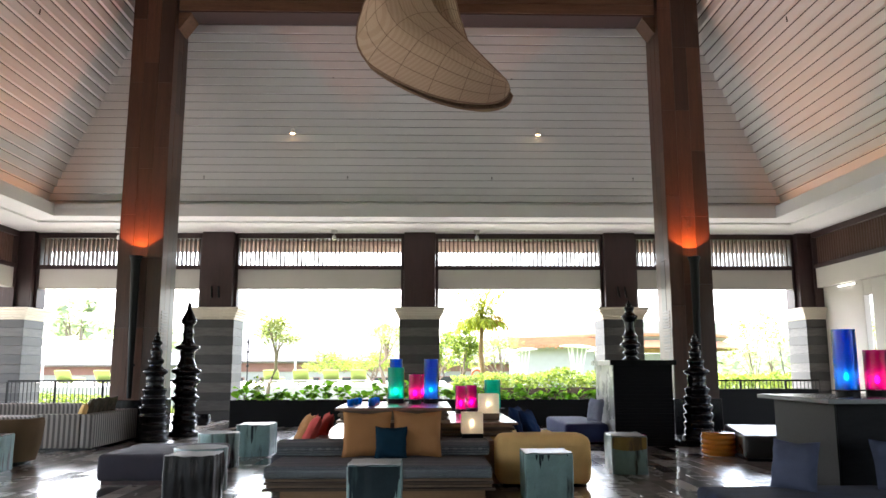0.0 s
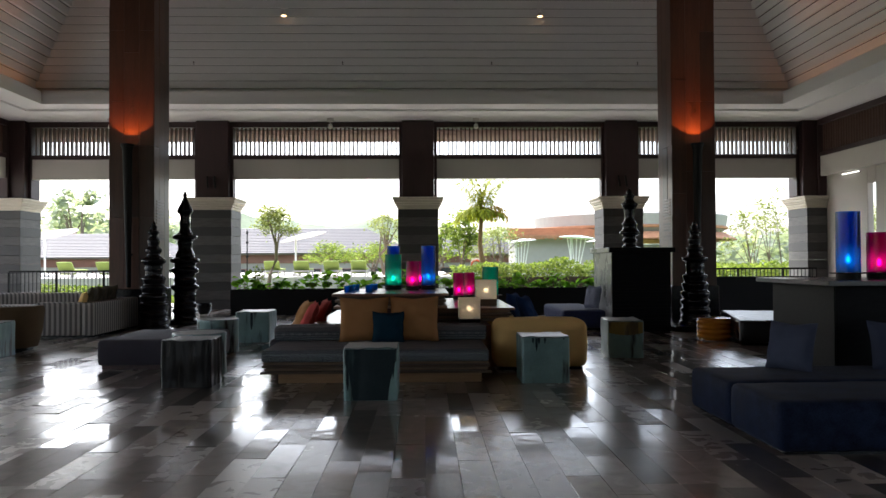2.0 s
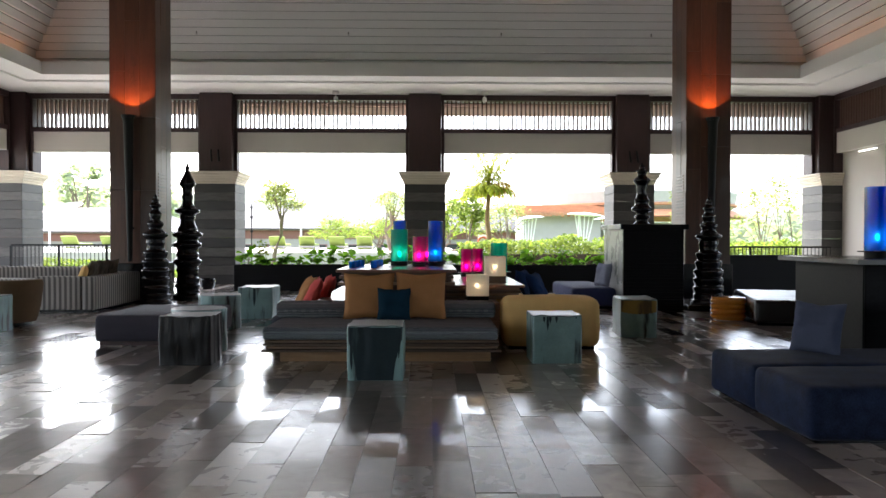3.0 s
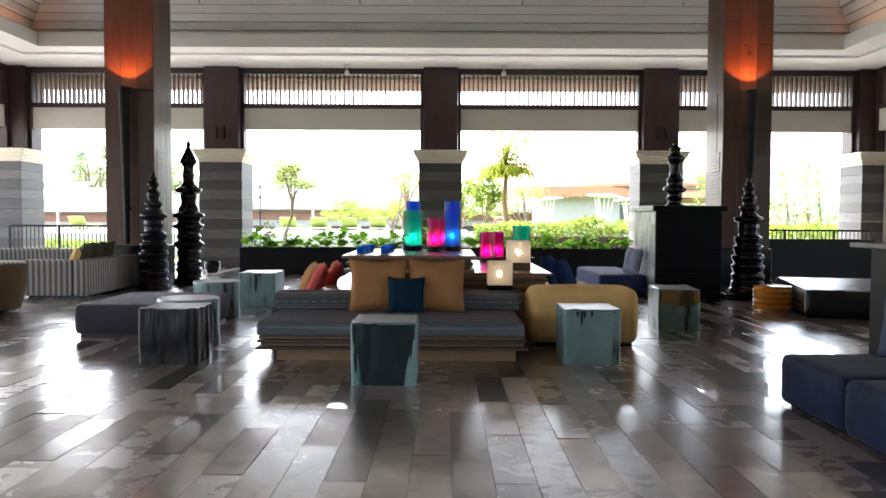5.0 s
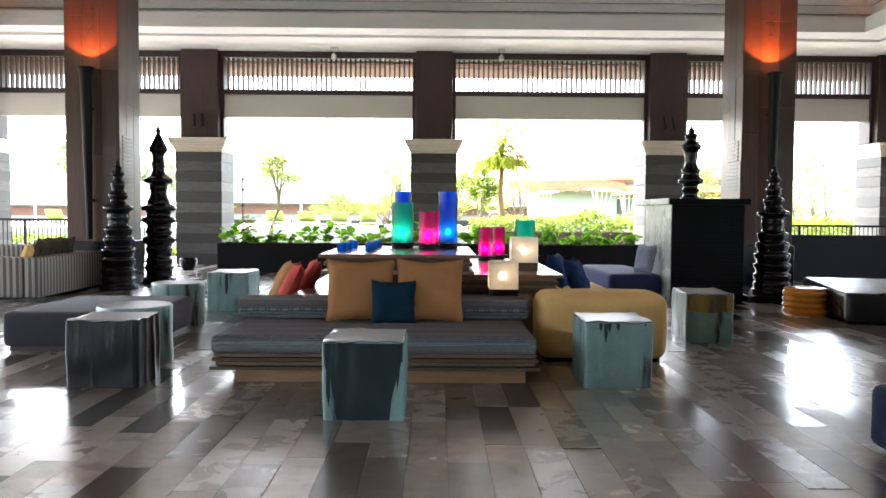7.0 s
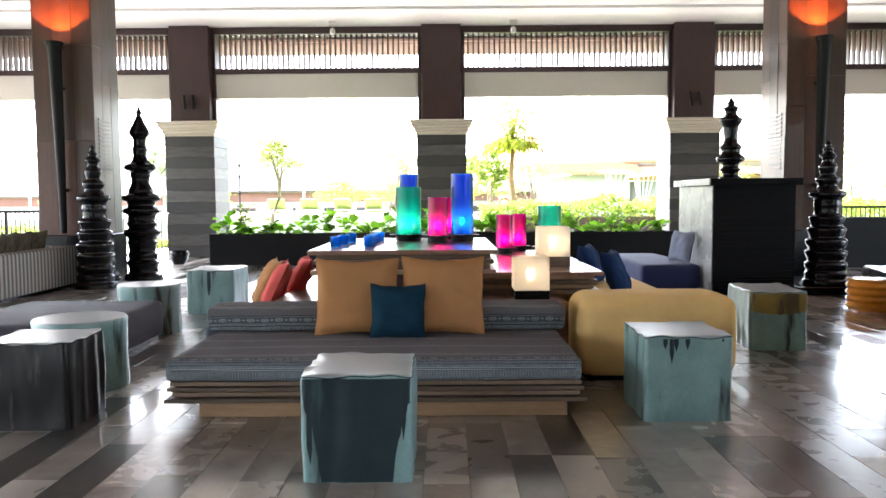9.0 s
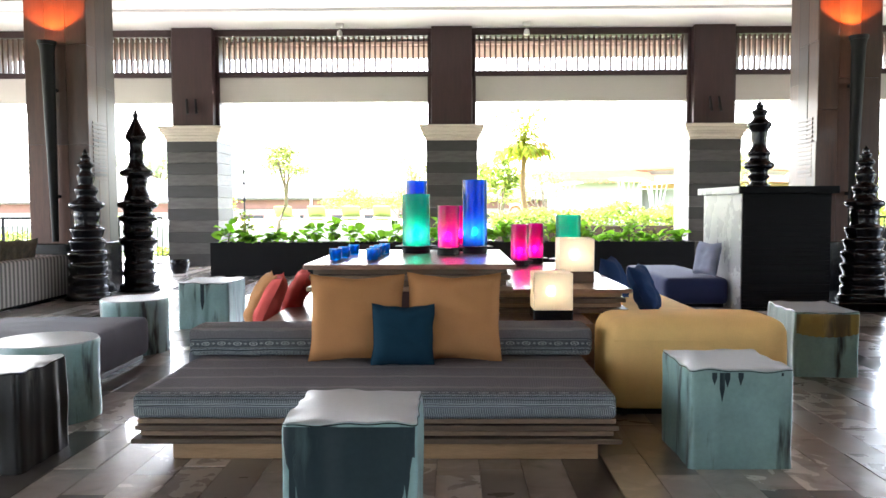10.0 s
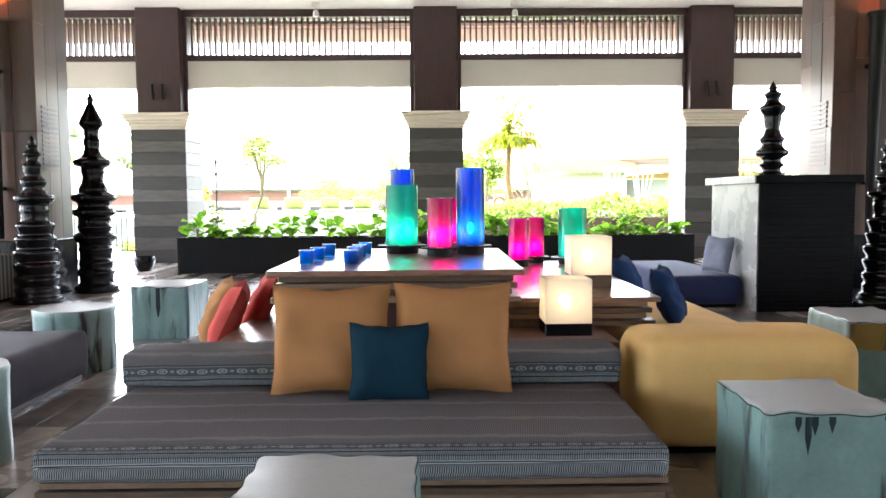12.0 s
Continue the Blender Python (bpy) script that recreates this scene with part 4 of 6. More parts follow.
def stump(at, sx, sy, h, mats, label, turn=0, seed=0, group="ceramic stump tables", fronts=()):
    """A glazed ceramic side table like a sawn block: wavy sides, softly dished top with a rim."""
    ob = thing("side_table", label, "side table", at, turn, group)
    r = random.Random(seed)
    rows, rc, per_side, per_corner = 18, 0.03, 36, 5
    ph = [r.uniform(0, 6.28) for _ in range(6)]
    base = []
    for q, (cx, cy, a0) in enumerate(((1, -1, -90), (1, 1, 0), (-1, 1, 90), (-1, -1, 180))):
        for k in range(per_corner):
            a = radians(a0 + 90 * k / (per_corner - 1))
            base.append(Vector((cx * (sx / 2 - rc) + rc * math.cos(a), cy * (sy / 2 - rc) + rc * math.sin(a))))
        nx, ny, na = ((1, 1, 0), (-1, 1, 90), (-1, -1, 180), (1, -1, 270))[q]
        end = Vector((nx * (sx / 2 - rc) + rc * math.cos(radians(na)), ny * (sy / 2 - rc) + rc * math.sin(radians(na))))
        start = base[-1].copy()
        for k in range(1, per_side):
            base.append(start.lerp(end, k / per_side))
    n = len(base)

    def outline(i, z):
        p = base[i % n]
        a = 2 * math.pi * i / n
        k = 1 + 0.026 * noise.noise(Vector((p.x * 5 + seed, p.y * 5, z * 4.5))) + 0.018 * noise.noise(Vector((p.x * 16 + seed, p.y * 16, z * 3.0))) + 0.004 * math.sin(5 * a + ph[0] + 3 * z) + 0.005 * math.sin(14 * a + ph[2])
        return p.x * k, p.y * k

    bm = bmesh.new()
    rings = []
    for j in range(rows + 1):
        z = h * j / rows
        ring = []
        for i in range(n):
            a = 2 * math.pi * i / n
            x, y = outline(i, z)
            if j == rows:
                x, y = x * 0.985, y * 0.985
            dz = 0.005 * math.sin(4 * a + ph[4]) + 0.004 * math.sin(11 * a + ph[5]) if j >= rows - 1 else 0
            ring.append(bm.verts.new((x, y, max(0, z + dz * (1 if j == rows else 0.6)))))
        rings.append(ring)
    for a, b in zip(rings, rings[1:]):
        for i in range(n):
            bm.faces.new((a[i], a[(i + 1) % n], b[(i + 1) % n], b[i]))
    bm.faces.new(rings[0][::-1])
    top_ring = [v.co.copy() for v in rings[-1]]
    part("body", bm, mats[0], ob, "", True)
    bm = bmesh.new()
    prev = [bm.verts.new((v.x, v.y, v.z - 0.004)) for v in top_ring]
    for k, dz in ((0.985, 0.005), (0.95, 0.006), (0.8, 0.006), (0.4, 0.006)):
        cur = [bm.verts.new((v.x * k, v.y * k, h + (v.z - h) * (k if k > 0.9 else 0) * (1 if k > 0.96 else 0.3) + dz)) for v in top_ring]
        for i in range(n):
            bm.faces.new((prev[i], prev[(i + 1) % n], cur[(i + 1) % n], cur[i]))
        prev = cur
    bm.faces.new(prev)
    part("top", bm, mats[1], ob, "smooth pewter-grey glazed top", True)
    rim = bmesh.new()
    tube(rim, [(v.x * 1.004, v.y * 1.004, v.z - 0.005) for v in top_ring] + [(top_ring[0].x * 1.004, top_ring[0].y * 1.004, top_ring[0].z - 0.005)], 0.0026, 6)
    part("rim", rim, BLACK, ob, "thin dark glaze line under the rim", True)
    for front in fronts:
        # a poured patch of a second glaze over the front face, with runs along its lower edge
        bm = bmesh.new()
        nz = 16
        lo, hi, z_lo, drip = front[1:5]
        cols = [i for i in range(n - per_side - per_corner + 1, n + per_corner + 1)]
        cols = [i for i in cols if lo <= base[i % n].x / (sx / 2) <= hi and base[i % n].y < -sy / 2 + rc * 1.2]
        vs = {}
        for c, i in enumerate(cols):
            e = abs(2 * c / max(1, len(cols) - 1) - 1)
            rag = 0.5 + 0.5 * math.sin(0.8 * c + ph[1]) * math.cos(2.3 * c + ph[3])
            foot = max(0.0, (e - 0.66) / 0.34) ** 0.55 if len(front) > 6 else 0.7 * e ** 2
            zb = min(h - 0.03, z_lo + drip * (foot * (0.75 + 0.25 * rag) if len(front) > 6 else foot + 0.3 * rag))
            for j in range(nz + 1):
                z = zb + (h - 0.012 - zb) * j / nz
                x, y = outline(i, z)
                vs[c, j] = bm.verts.new((x * 1.002, y - 0.003, z))
        for c in range(len(cols) - 1):
            for j in range(nz):
                bm.faces.new((vs[c, j], vs[c + 1, j], vs[c + 1, j + 1], vs[c, j + 1]))
        part("poured_glaze", bm, front[0], ob, front[5], True)
    return ob


stump((-0.37, 8.27, 0), 0.56, 0.56, 0.545, (SEA, PEWTER), "square sea green ceramic table with a dark slate front", 0, 11, fronts=((SEA_DARK, -0.99, 0.99, 0.004, 0.5, "dark slate glaze poured down the front", "steep"), (SEA_DARK, -0.9, -0.76, 0.08, 0.12, "dark run"), (SEA_DARK, 0.76, 0.9, 0.2, 0.15, "dark run")))
stump((1.63, 9.3, 0), 0.57, 0.58, 0.545, (SEA, PEWTER), "square pale sea green ceramic table with dark streaks", 0, 12, fronts=((SEA_DARK, -0.6, -0.47, 0.44, 0.08, "dark run below the rim"), (SEA_DARK, -0.48, -0.34, 0.32, 0.16, "dark run below the rim"), (SEA_DARK, -0.35, -0.23, 0.42, 0.1, "dark run below the rim"), (SEA_DARK, -0.14, 0.0, 0.43, 0.1, "dark run below the rim"), (SEA_DARK, 0.66, 0.78, 0.49, 0.05, "dark run below the rim")))
stump((-2.56, 9.17, 0), 0.57, 0.54, 0.545, (UMBER, PEWTER), "square umber-grey ceramic table with rippled sides", 0, 13)
stump((3.2, 11.6, 0), 0.52, 0.72, 0.545, (SEA, PEWTER), "square ceramic table with gold-brown upper glaze", -4, 14, fronts=((GOLDGLAZE, -0.98, 0.98, 0.33, 0.05, "gold-brown band below the rim"),))
stump((-2.9, 14.15, 0), 0.6, 0.72, 0.545, (SEA, PEWTER), "square sea green ceramic table with a dark streak", 0, 15, fronts=((SEA_DARK, -0.15, 0.1, 0.2, 0.15, "dark run below the rim"),))
stump((-6.57, 11.95, 0), 0.6, 0.6, 0.54, (SEA, PEWTER), "pale sea green ceramic table beside a brown armchair", 0, 16)


def drum(at, r0, h, label, seed):
    ob = thing("drum_table", label, "side table", at, 0, "round ceramic tables")
    r = random.Random(seed)
    ph = [r.uniform(0, 6.28) for _ in range(4)]
    bm = lathe([(r0, 0), (r0 * 1.01, 0.04), (r0 * 0.985, h * 0.5), (r0 * 1.0, h * 0.9), (r0 * 1.01, h - 0.012), (r0 * 0.99, h)], 64, False)
    for v in bm.verts:
        a = math.atan2(v.co.y, v.co.x)
        k = 1 + 0.012 * math.sin(4 * a + ph[0]) + 0.006 * math.sin(13 * a + ph[1])
        v.co.x *= k
        v.co.y *= k
    part("body", bm, SEA, ob, "", True)
    part("top", lathe([(r0 * 0.995, h - 0.006), (r0 * 0.985, h + 0.004), (r0 * 0.9, h + 0.002), (0.0, h)], 64, False), PEWTER, ob, "smooth pewter-grey glazed top", True)


drum((-2.74, 10.05, 0), 0.335, 0.535, "round sea green ceramic drum table beside an ottoman", 21)
drum((-3.14, 12.45, 0), 0.32, 0.53, "round sea green ceramic drum table with dark streaks", 22)


def ottoman(at, sx, sy, h, material, label, seed, feet=True, turn=0):
    ob = thing("ottoman", label, "ottoman", at, turn)
    part("cushion", shifted(soft_box(sx, sy, h - 0.05, 0.05, 0.03, 0.007, seed), z=0.05), material, ob, "", True)
    part("base", boxed(-sx / 2 + 0.05, sx / 2 - 0.05, -sy / 2 + 0.05, sy / 2 - 0.05, 0, 0.055), TIMBER if feet else BLACK, ob, "low wooden base")
    bm = bmesh.new()
    a, b = sx / 2 - 0.02, sy / 2 - 0.02
    tube(bm, [(-a, -b, h - 0.05), (a, -b, h - 0.05), (a, b, h - 0.05), (-a, b, h - 0.05), (-a, -b, h - 0.05)], 0.006, 5)
    part("piping", bm, material, ob, "", True)
    return ob


ottoman((-3.545, 11.27, 0), 1.39, 1.62, 0.4, OTTOMAN, "large dark mauve-grey upholstered ottoman", 31)
ottoman((7.1, 13.72, 0), 2.6, 2.75, 0.42, LEATHER, "long black leather daybed ottoman", 32, False, -15)

# navy velvet modules in front of the stone counter
for y, sd in ((6.05, 33), (7.0, 34)):
    ob = thing("sofa_module", "low navy velvet sofa module before the stone counter", "sofa", (3.95, y, 0), 0, "navy sofa modules")
    part("seat", shifted(soft_box(2.3, 0.94, 0.38, 0.06, 0.02, 0.006, sd), z=0.02), VELVET, ob, "", True)
    part("base", boxed(-1.08, 1.08, -0.4, 0.4, 0, 0.03), BLACK, ob)
pillow((3.6, 7.12, 0.4), 0.47, 0.47, 0.17, SLATEBLUE, "slate blue linen cushion standing on navy velvet", 14, -58, 9, "slate blue cushions")
pillow((4.62, 7.05, 0.4), 0.47, 0.47, 0.17, SLATEBLUE, "slate blue linen cushion standing on navy velvet", 14, -6, 10, "slate blue cushions")

# stone counter
ob = thing("stone_counter", "black stone counter with a grey marble slab top", "counter", (4.25, 7.48, 0))
part("body", boxed(0.02, 3.6, 0, 1.33, 0, 1.185, bevel=0.008), BLACK_STONE, ob)
part("end_panel", boxed(0, 0.02, 0.003, 1.327, 0, 1.186, bevel=0.004), END_STONE, ob, "honed dark grey end panel")
part("slab", boxed(-0.14, 3.7, -0.16, 1.46, 1.186, 1.235, bevel=0.006), GREY_MARBLE, ob, "grey marble slab top")

# indigo chaise and its cushion by the black stone block
ob = thing("chaise", "indigo blue upholstered chaise beside a black stone block", "sofa", (3.48, 16.85, 0))
part("seat", shifted(soft_box(0.9, 2.5, 0.37, 0.07, 0.02, 0.005, 35), z=0.05), INDIGO, ob, "", True)
part("base", boxed(-0.4, 0.4, -1.15, 1.15, 0, 0.055), BLACK, ob)
pillow((3.7, 16.0, 0.425), 0.5, 0.5, 0.17, SLATEBLUE_LIT, "slate blue cushion in a lit tone leaning on a black stone block", 12, -70, 12)

ob = thing("stone_block", "tall black split-stone block with a polished slab top", "plinth", (3.98, 15.28, 0))
part("core", boxed(0.02, 1.17, 0.02, 1.59, 0, 1.6), BLACK_STONE, ob)
r = random.Random(8)
z = 0.0
while z < 1.58:
    hgt = min(r.choice((0.05, 0.07, 0.09)), 1.6 - z)
    part("stone_course", boxed(r.uniform(0.0, 0.005), 1.19 - r.uniform(0, 0.005), r.uniform(0.0, 0.005), 1.6, z, z + hgt - 0.0015, bevel=0.0015), BLACK_STONE, ob)
    z += hgt
part("side_panel", boxed(-0.014, -0.001, 0.02, 1.58, 0, 1.598), PANEL_STONE, ob, "polished pale grey side panel")
part("slab_end", boxed(-0.09, -0.0715, -0.058, 1.658, 1.6, 1.7, bevel=0.004), PANEL_STONE, ob, "polished pale grey slab edge")
part("slab", boxed(-0.07, 1.27, -0.06, 1.66, 1.6, 1.7, bevel=0.008), BLACK_STONE, ob, "black stone slab")
ob = thing("low_step", "low black stone step at a column foot", "step", (6.1, 16.0, 0))
part("step", boxed(-0.88, 0.75, -0.85, 0.67, 0, 0.12, bevel=0.01), BLACK, ob)


# turned finials: (height, radius) along the shaft, as shares of the height and of the foot's radius
STOUT = [(0.0, 1.0), (0.03, 1.0), (0.045, 0.9), (0.08, 0.92), (0.1, 0.84), (0.12, 0.9), (0.15, 0.92), (0.17, 0.8), (0.2, 0.88), (0.23, 0.92), (0.25, 0.78), (0.28, 0.88),
         (0.31, 0.9), (0.33, 0.74), (0.36, 0.8), (0.39, 0.84), (0.41, 0.68), (0.44, 0.74), (0.47, 0.78), (0.49, 0.58), (0.53, 0.56), (0.555, 0.6), (0.59, 0.58), (0.615, 0.78), (0.64, 0.78),
         (0.66, 0.52), (0.69, 0.42), (0.71, 0.5), (0.735, 0.52), (0.76, 0.34), (0.79, 0.38), (0.82, 0.4), (0.845, 0.27), (0.87, 0.26), (0.885, 0.36), (0.9, 0.34), (0.92, 0.2), (0.94, 0.24), (0.955, 0.14), (0.975, 0.13), (1.0, 0.01)]
TALL = [(0.0, 1.0), (0.03, 0.98), (0.045, 0.78), (0.08, 0.78), (0.1, 0.88), (0.12, 0.76), (0.15, 0.78), (0.165, 0.7), (0.19, 0.7), (0.215, 0.78), (0.24, 0.72), (0.265, 0.94), (0.285, 0.96),
        (0.305, 0.72), (0.325, 0.8), (0.345, 0.72), (0.37, 0.74), (0.388, 0.94), (0.408, 0.96), (0.425, 0.74), (0.445, 0.76), (0.462, 1.0), (0.482, 1.0), (0.5, 0.7), (0.52, 0.66), (0.545, 0.54),
        (0.575, 0.48), (0.6, 0.54), (0.617, 0.54), (0.635, 0.82), (0.655, 0.84), (0.672, 0.56), (0.69, 0.42), (0.72, 0.35), (0.75, 0.39), (0.775, 0.34), (0.81, 0.36), (0.83, 0.52), (0.845, 0.55),
        (0.87, 0.45), (0.9, 0.3), (0.925, 0.2), (0.94, 0.13), (0.96, 0.16), (0.975, 0.09), (1.0, 0.01)]
SLIM = [(0.0, 0.8), (0.03, 0.84), (0.06, 0.6), (0.1, 0.62), (0.13, 0.8), (0.16, 0.62), (0.2, 0.66), (0.23, 1.0), (0.27, 1.06), (0.31, 0.76), (0.36, 0.7), (0.4, 0.82), (0.44, 0.6), (0.5, 0.5), (0.58, 0.56), (0.64, 0.6),
        (0.69, 0.8), (0.73, 0.86), (0.76, 0.6), (0.8, 0.42), (0.84, 0.5), (0.87, 0.56), (0.9, 0.26), (0.93, 0.3), (0.95, 0.2), (1.0, 0.01)]


def finial(at, h, r0, shape, label):
    """A turned black pagoda finial: swelling discs and necks that thin out to a point."""
    ob = thing("finial", label, "finial", at, 0, "turned finials")
    n = (len(shape) - 1) * 4
    prof = []
    for i in range(n + 1):
        p = curve_at([(z, r) for z, r in shape], i / n)
        prof.append((max(0.003, p.y * r0), min(1.0, max(0.0, p.x)) * h))
    part("shaft", lathe(prof, 44), BLACK, ob, "", True)
    part("foot", lathe([(r0 * 1.06, 0.0), (r0 * 1.08, 0.008), (r0 * 1.08, 0.026), (r0 * 1.03, 0.03)], 44), BLACK, ob, "", True)
    return ob


def curve_at(pts, t):
    """A place on a smooth curve through pts, t from 0 to 1."""
    k = min(len(pts) - 2, int(t * (len(pts) - 1)))
    f = t * (len(pts) - 1) - k
    p = [Vector(pts[max(0, min(len(pts) - 1, k + o))]) for o in (-1, 0, 1, 2)]
    return 0.5 * (2 * p[1] + (p[2] - p[0]) * f + (2 * p[0] - 5 * p[1] + 4 * p[2] - p[3]) * f * f + (3 * p[1] - p[0] - 3 * p[2] + p[3]) * f ** 3)


finial((-5.71, 16.78, 0), 2.36, 0.325, STOUT, "stout turned black pagoda finial beside a column")
finial((-5.41, 18.0, 0), 3.15, 0.325, TALL, "tall turned black pagoda finial beside a column")
finial((4.7, 16.6, 1.7), 1.34, 0.205, SLIM, "slender turned black finial on a stone block")
finial((5.76, 15.56, 0.12), 2.14, 0.32, STOUT, "stout turned black pagoda finial on a low step")

# amber ceramic stool with rings
ob = thing("amber_stool", "amber glazed ceramic stool with swelling rings", "stool", (5.45, 13.75, 0), 0)
prof = [(0.27, 0.0)]
for k in range(4):
    z = 0.02 + k * 0.085
    prof += [(0.27, z), (0.296, z + 0.015), (0.308, z + 0.042), (0.296, z + 0.07), (0.27, z + 0.085)]
prof += [(0.285, 0.37), (0.29, 0.385), (0.27, 0.395), (0.0, 0.39)]
part("body", lathe(prof, 48), AMBER, ob, "", True)

# striped sofa with its cushions, a long high-backed sofa behind it, and a brown tub chair
ob = thing("striped_sofa", "boxy grey striped sofa with loose cushions", "sofa", (-6.66, 16.06, 0))
part("back", shifted(soft_box(0.26, 2.3, 0.64, 0.03, 0.008, 0.003, 41), 0.35, 0, 0.04), STRIPE, ob, "", True)
for y in (-1.03, 1.03):
    part("arm", shifted(soft_box(0.88, 0.24, 0.64, 0.03, 0.008, 0.003, 42), -0.22, y, 0.04), STRIPE, ob, "", True)
part("seat", shifted(soft_box(0.86, 1.84, 0.38, 0.04, 0.01, 0.003, 43), -0.22, 0, 0.04), STRIPE, ob, "", True)
part("base", boxed(-0.6, 0.42, -1.08, 1.08, 0, 0.05), BLACK, ob)
for k, (y, sd) in enumerate(((15.6, 51), (16.0, 52), (16.45, 53))):
    pillow((-6.62, y, 0.47), 0.52, 0.52, 0.16, LEAFPRINT, "dark brown leaf-patterned cushion on a striped sofa", 16, -80 - 8 * k, sd, "patterned cushions")
pillow((-6.6, 15.2, 0.47), 0.42, 0.42, 0.14, MUSTARD, "small mustard cushion at the end of a striped sofa", 16, -70, 54)
ob = thing("long_sofa", "long grey striped high-backed sofa near the railing", "sofa", (-9.6, 18.6, 0))
part("back", shifted(soft_box(3.9, 0.28, 0.66, 0.06, 0.01, 0.004, 44), 0, 0.4, 0.05), STRIPE, ob, "", True)
part("seat", shifted(soft_box(3.9, 0.8, 0.4, 0.05, 0.01, 0.004, 45), 0, -0.16, 0.05), STRIPE, ob, "", True)
part("base", boxed(-1.85, 1.85, -0.5, 0.5, 0, 0.055), BLACK, ob)
ob = thing("tub_chair", "brown suede tub armchair with a curved back", "armchair", (-6.75, 12.95, 0))
bm = bmesh.new()
n = 28
rings = []
for i in range(n + 1):
    a = radians(-200 + 220 * i / n)
    c, s = math.cos(a), math.sin(a)
    ring = []
    for rr, z in ((0.36, 0.05), (0.43, 0.05), (0.5, 0.3), (0.54, 0.66), (0.52, 0.73), (0.47, 0.74), (0.43, 0.68), (0.4, 0.3), (0.35, 0.05)):
        ring.append(bm.verts.new((rr * c, rr * s, z)))
    rings.append(ring)
for a, b in zip(rings, rings[1:]):
    for k in range(9):
        bm.faces.new((a[k], b[k], b[(k + 1) % 9], a[(k + 1) % 9]))
bm.faces.new(rings[0])
bm.faces.new(rings[-1][::-1])
bmesh.ops.recalc_face_normals(bm, faces=bm.faces)
part("shell", bm, BROWN, ob, "", True)
part("seat", lathe([(0.38, 0.05), (0.39, 0.2), (0.385, 0.38), (0.35, 0.42), (0.0, 0.43)], 32), BROWN, ob, "", True)
part("base", lathe([(0.36, 0.0), (0.36, 0.052)], 24), BLACK, ob)


# ---- lanterns ----
def lantern(at, r, h, glass, label, disc=True):
    """A tinted glass cylinder with a candle lamp inside, on a black metal foot."""
    ob = thing("glass_lantern", label, "lantern", at, 0, "glass lanterns")
    part("foot", lathe([(r * 0.92, 0), (r * 1.0, 0.004), (r * 1.0, 0.058), (r * 0.96, 0.062)], 32), BLACK_METAL, ob, "black metal foot")
    if disc:
        part("tray", lathe([(r * 1.0, 0.058), (r * 1.5, 0.06), (r * 1.52, 0.066), (r * 1.5, 0.07), (r * 1.0, 0.068)], 40, False), BLACK_METAL, ob, "thin black metal tray")
    bm = lathe([(r, 0.071), (r, 0.07 + h), (r - 0.006, 0.072 + h), (r - 0.008, 0.07 + h), (r - 0.008, 0.075)], 48, False)
    part("glass", bm, glass, ob, "", True)
    part("candle", lathe([(0.028, 0.06), (0.028, 0.07 + h * 0.16), (0.0, 0.072 + h * 0.16)], 20), CANDLE, ob)
    part("bulb", lathe([(0.004, 0.07 + h * 0.16), (0.018, 0.085 + h * 0.16), (0.024, 0.105 + h * 0.16), (0.016, 0.13 + h * 0.16), (0.004, 0.15 + h * 0.16)], 16), FLAME, ob, "glowing candle lamp", True)
    return ob


T, M = 0.995, 0.765
lantern((-0.3, 12.2, T), 0.133, 0.49, GLASS_GREEN, "wide turquoise glass cylinder lantern with a lit candle")
lantern((-0.31, 12.55, T), 0.105, 0.63, GLASS_BLUE, "tall cobalt blue glass cylinder lantern behind turquoise")
lantern((0.01, 11.85, T), 0.1, 0.38, GLASS_PINK, "short magenta glass cylinder lantern with a lit candle")
lantern((0.13, 12.5, T), 0.1, 0.38, GLASS_PINK, "short magenta glass cylinder lantern behind another")
lantern((0.26, 12.1, T), 0.115, 0.62, GLASS_BLUE, "tall cobalt blue glass cylinder lantern with a lit candle")
lantern((0.8, 13.45, M), 0.1, 0.4, GLASS_PINK, "short magenta glass cylinder lantern on the lower tier")
lantern((1.01, 13.85, M), 0.1, 0.4, GLASS_PINK, "short magenta glass cylinder lantern on the lower tier")
lantern((1.38, 13.7, M), 0.145, 0.5, GLASS_GREEN, "wide turquoise glass cylinder lantern on the lower tier")
lantern((4.66, 7.95, 1.235), 0.12, 0.64, GLASS_BLUE, "tall cobalt blue glass cylinder lantern on the counter")
lantern((4.99, 7.95, 1.235), 0.12, 0.42, GLASS_PINK, "short magenta glass cylinder lantern on the counter")


def cube_lamp(at, label, base_h, w=0.295):
    ob = thing("cube_lamp", label, "lamp", at, 0, "paper cube lamps")
    part("base", boxed(-w / 2 - 0.005, w / 2 + 0.005, -w / 2 - 0.005, w / 2 + 0.005, 0, base_h, bevel=0.004), BLACK if base_h < 0.08 else SLATWOOD, ob)
    bm = bmesh.new()
    z0, z1, t = base_h, base_h + 0.285, 0.004
    for s in (-1, 1):
        box(bm, s * w / 2 - t, s * w / 2 + t, -w / 2, w / 2, z0, z1)
        box(bm, -w / 2, w / 2, s * w / 2 - t, s * w / 2 + t, z0, z1)
    box(bm, -w / 2, w / 2, -w / 2, w / 2, z1 - 0.004, z1 + 0.004)
    part("shade", bm, PAPERSHADE, ob, "translucent white paper shade")
    part("bulb", lathe([(0.01, z0 + 0.09), (0.03, z0 + 0.11), (0.036, z0 + 0.14), (0.026, z0 + 0.165), (0.005, z0 + 0.175)], 16), LAMPBULB, ob, "glowing bulb", True)
    return ob


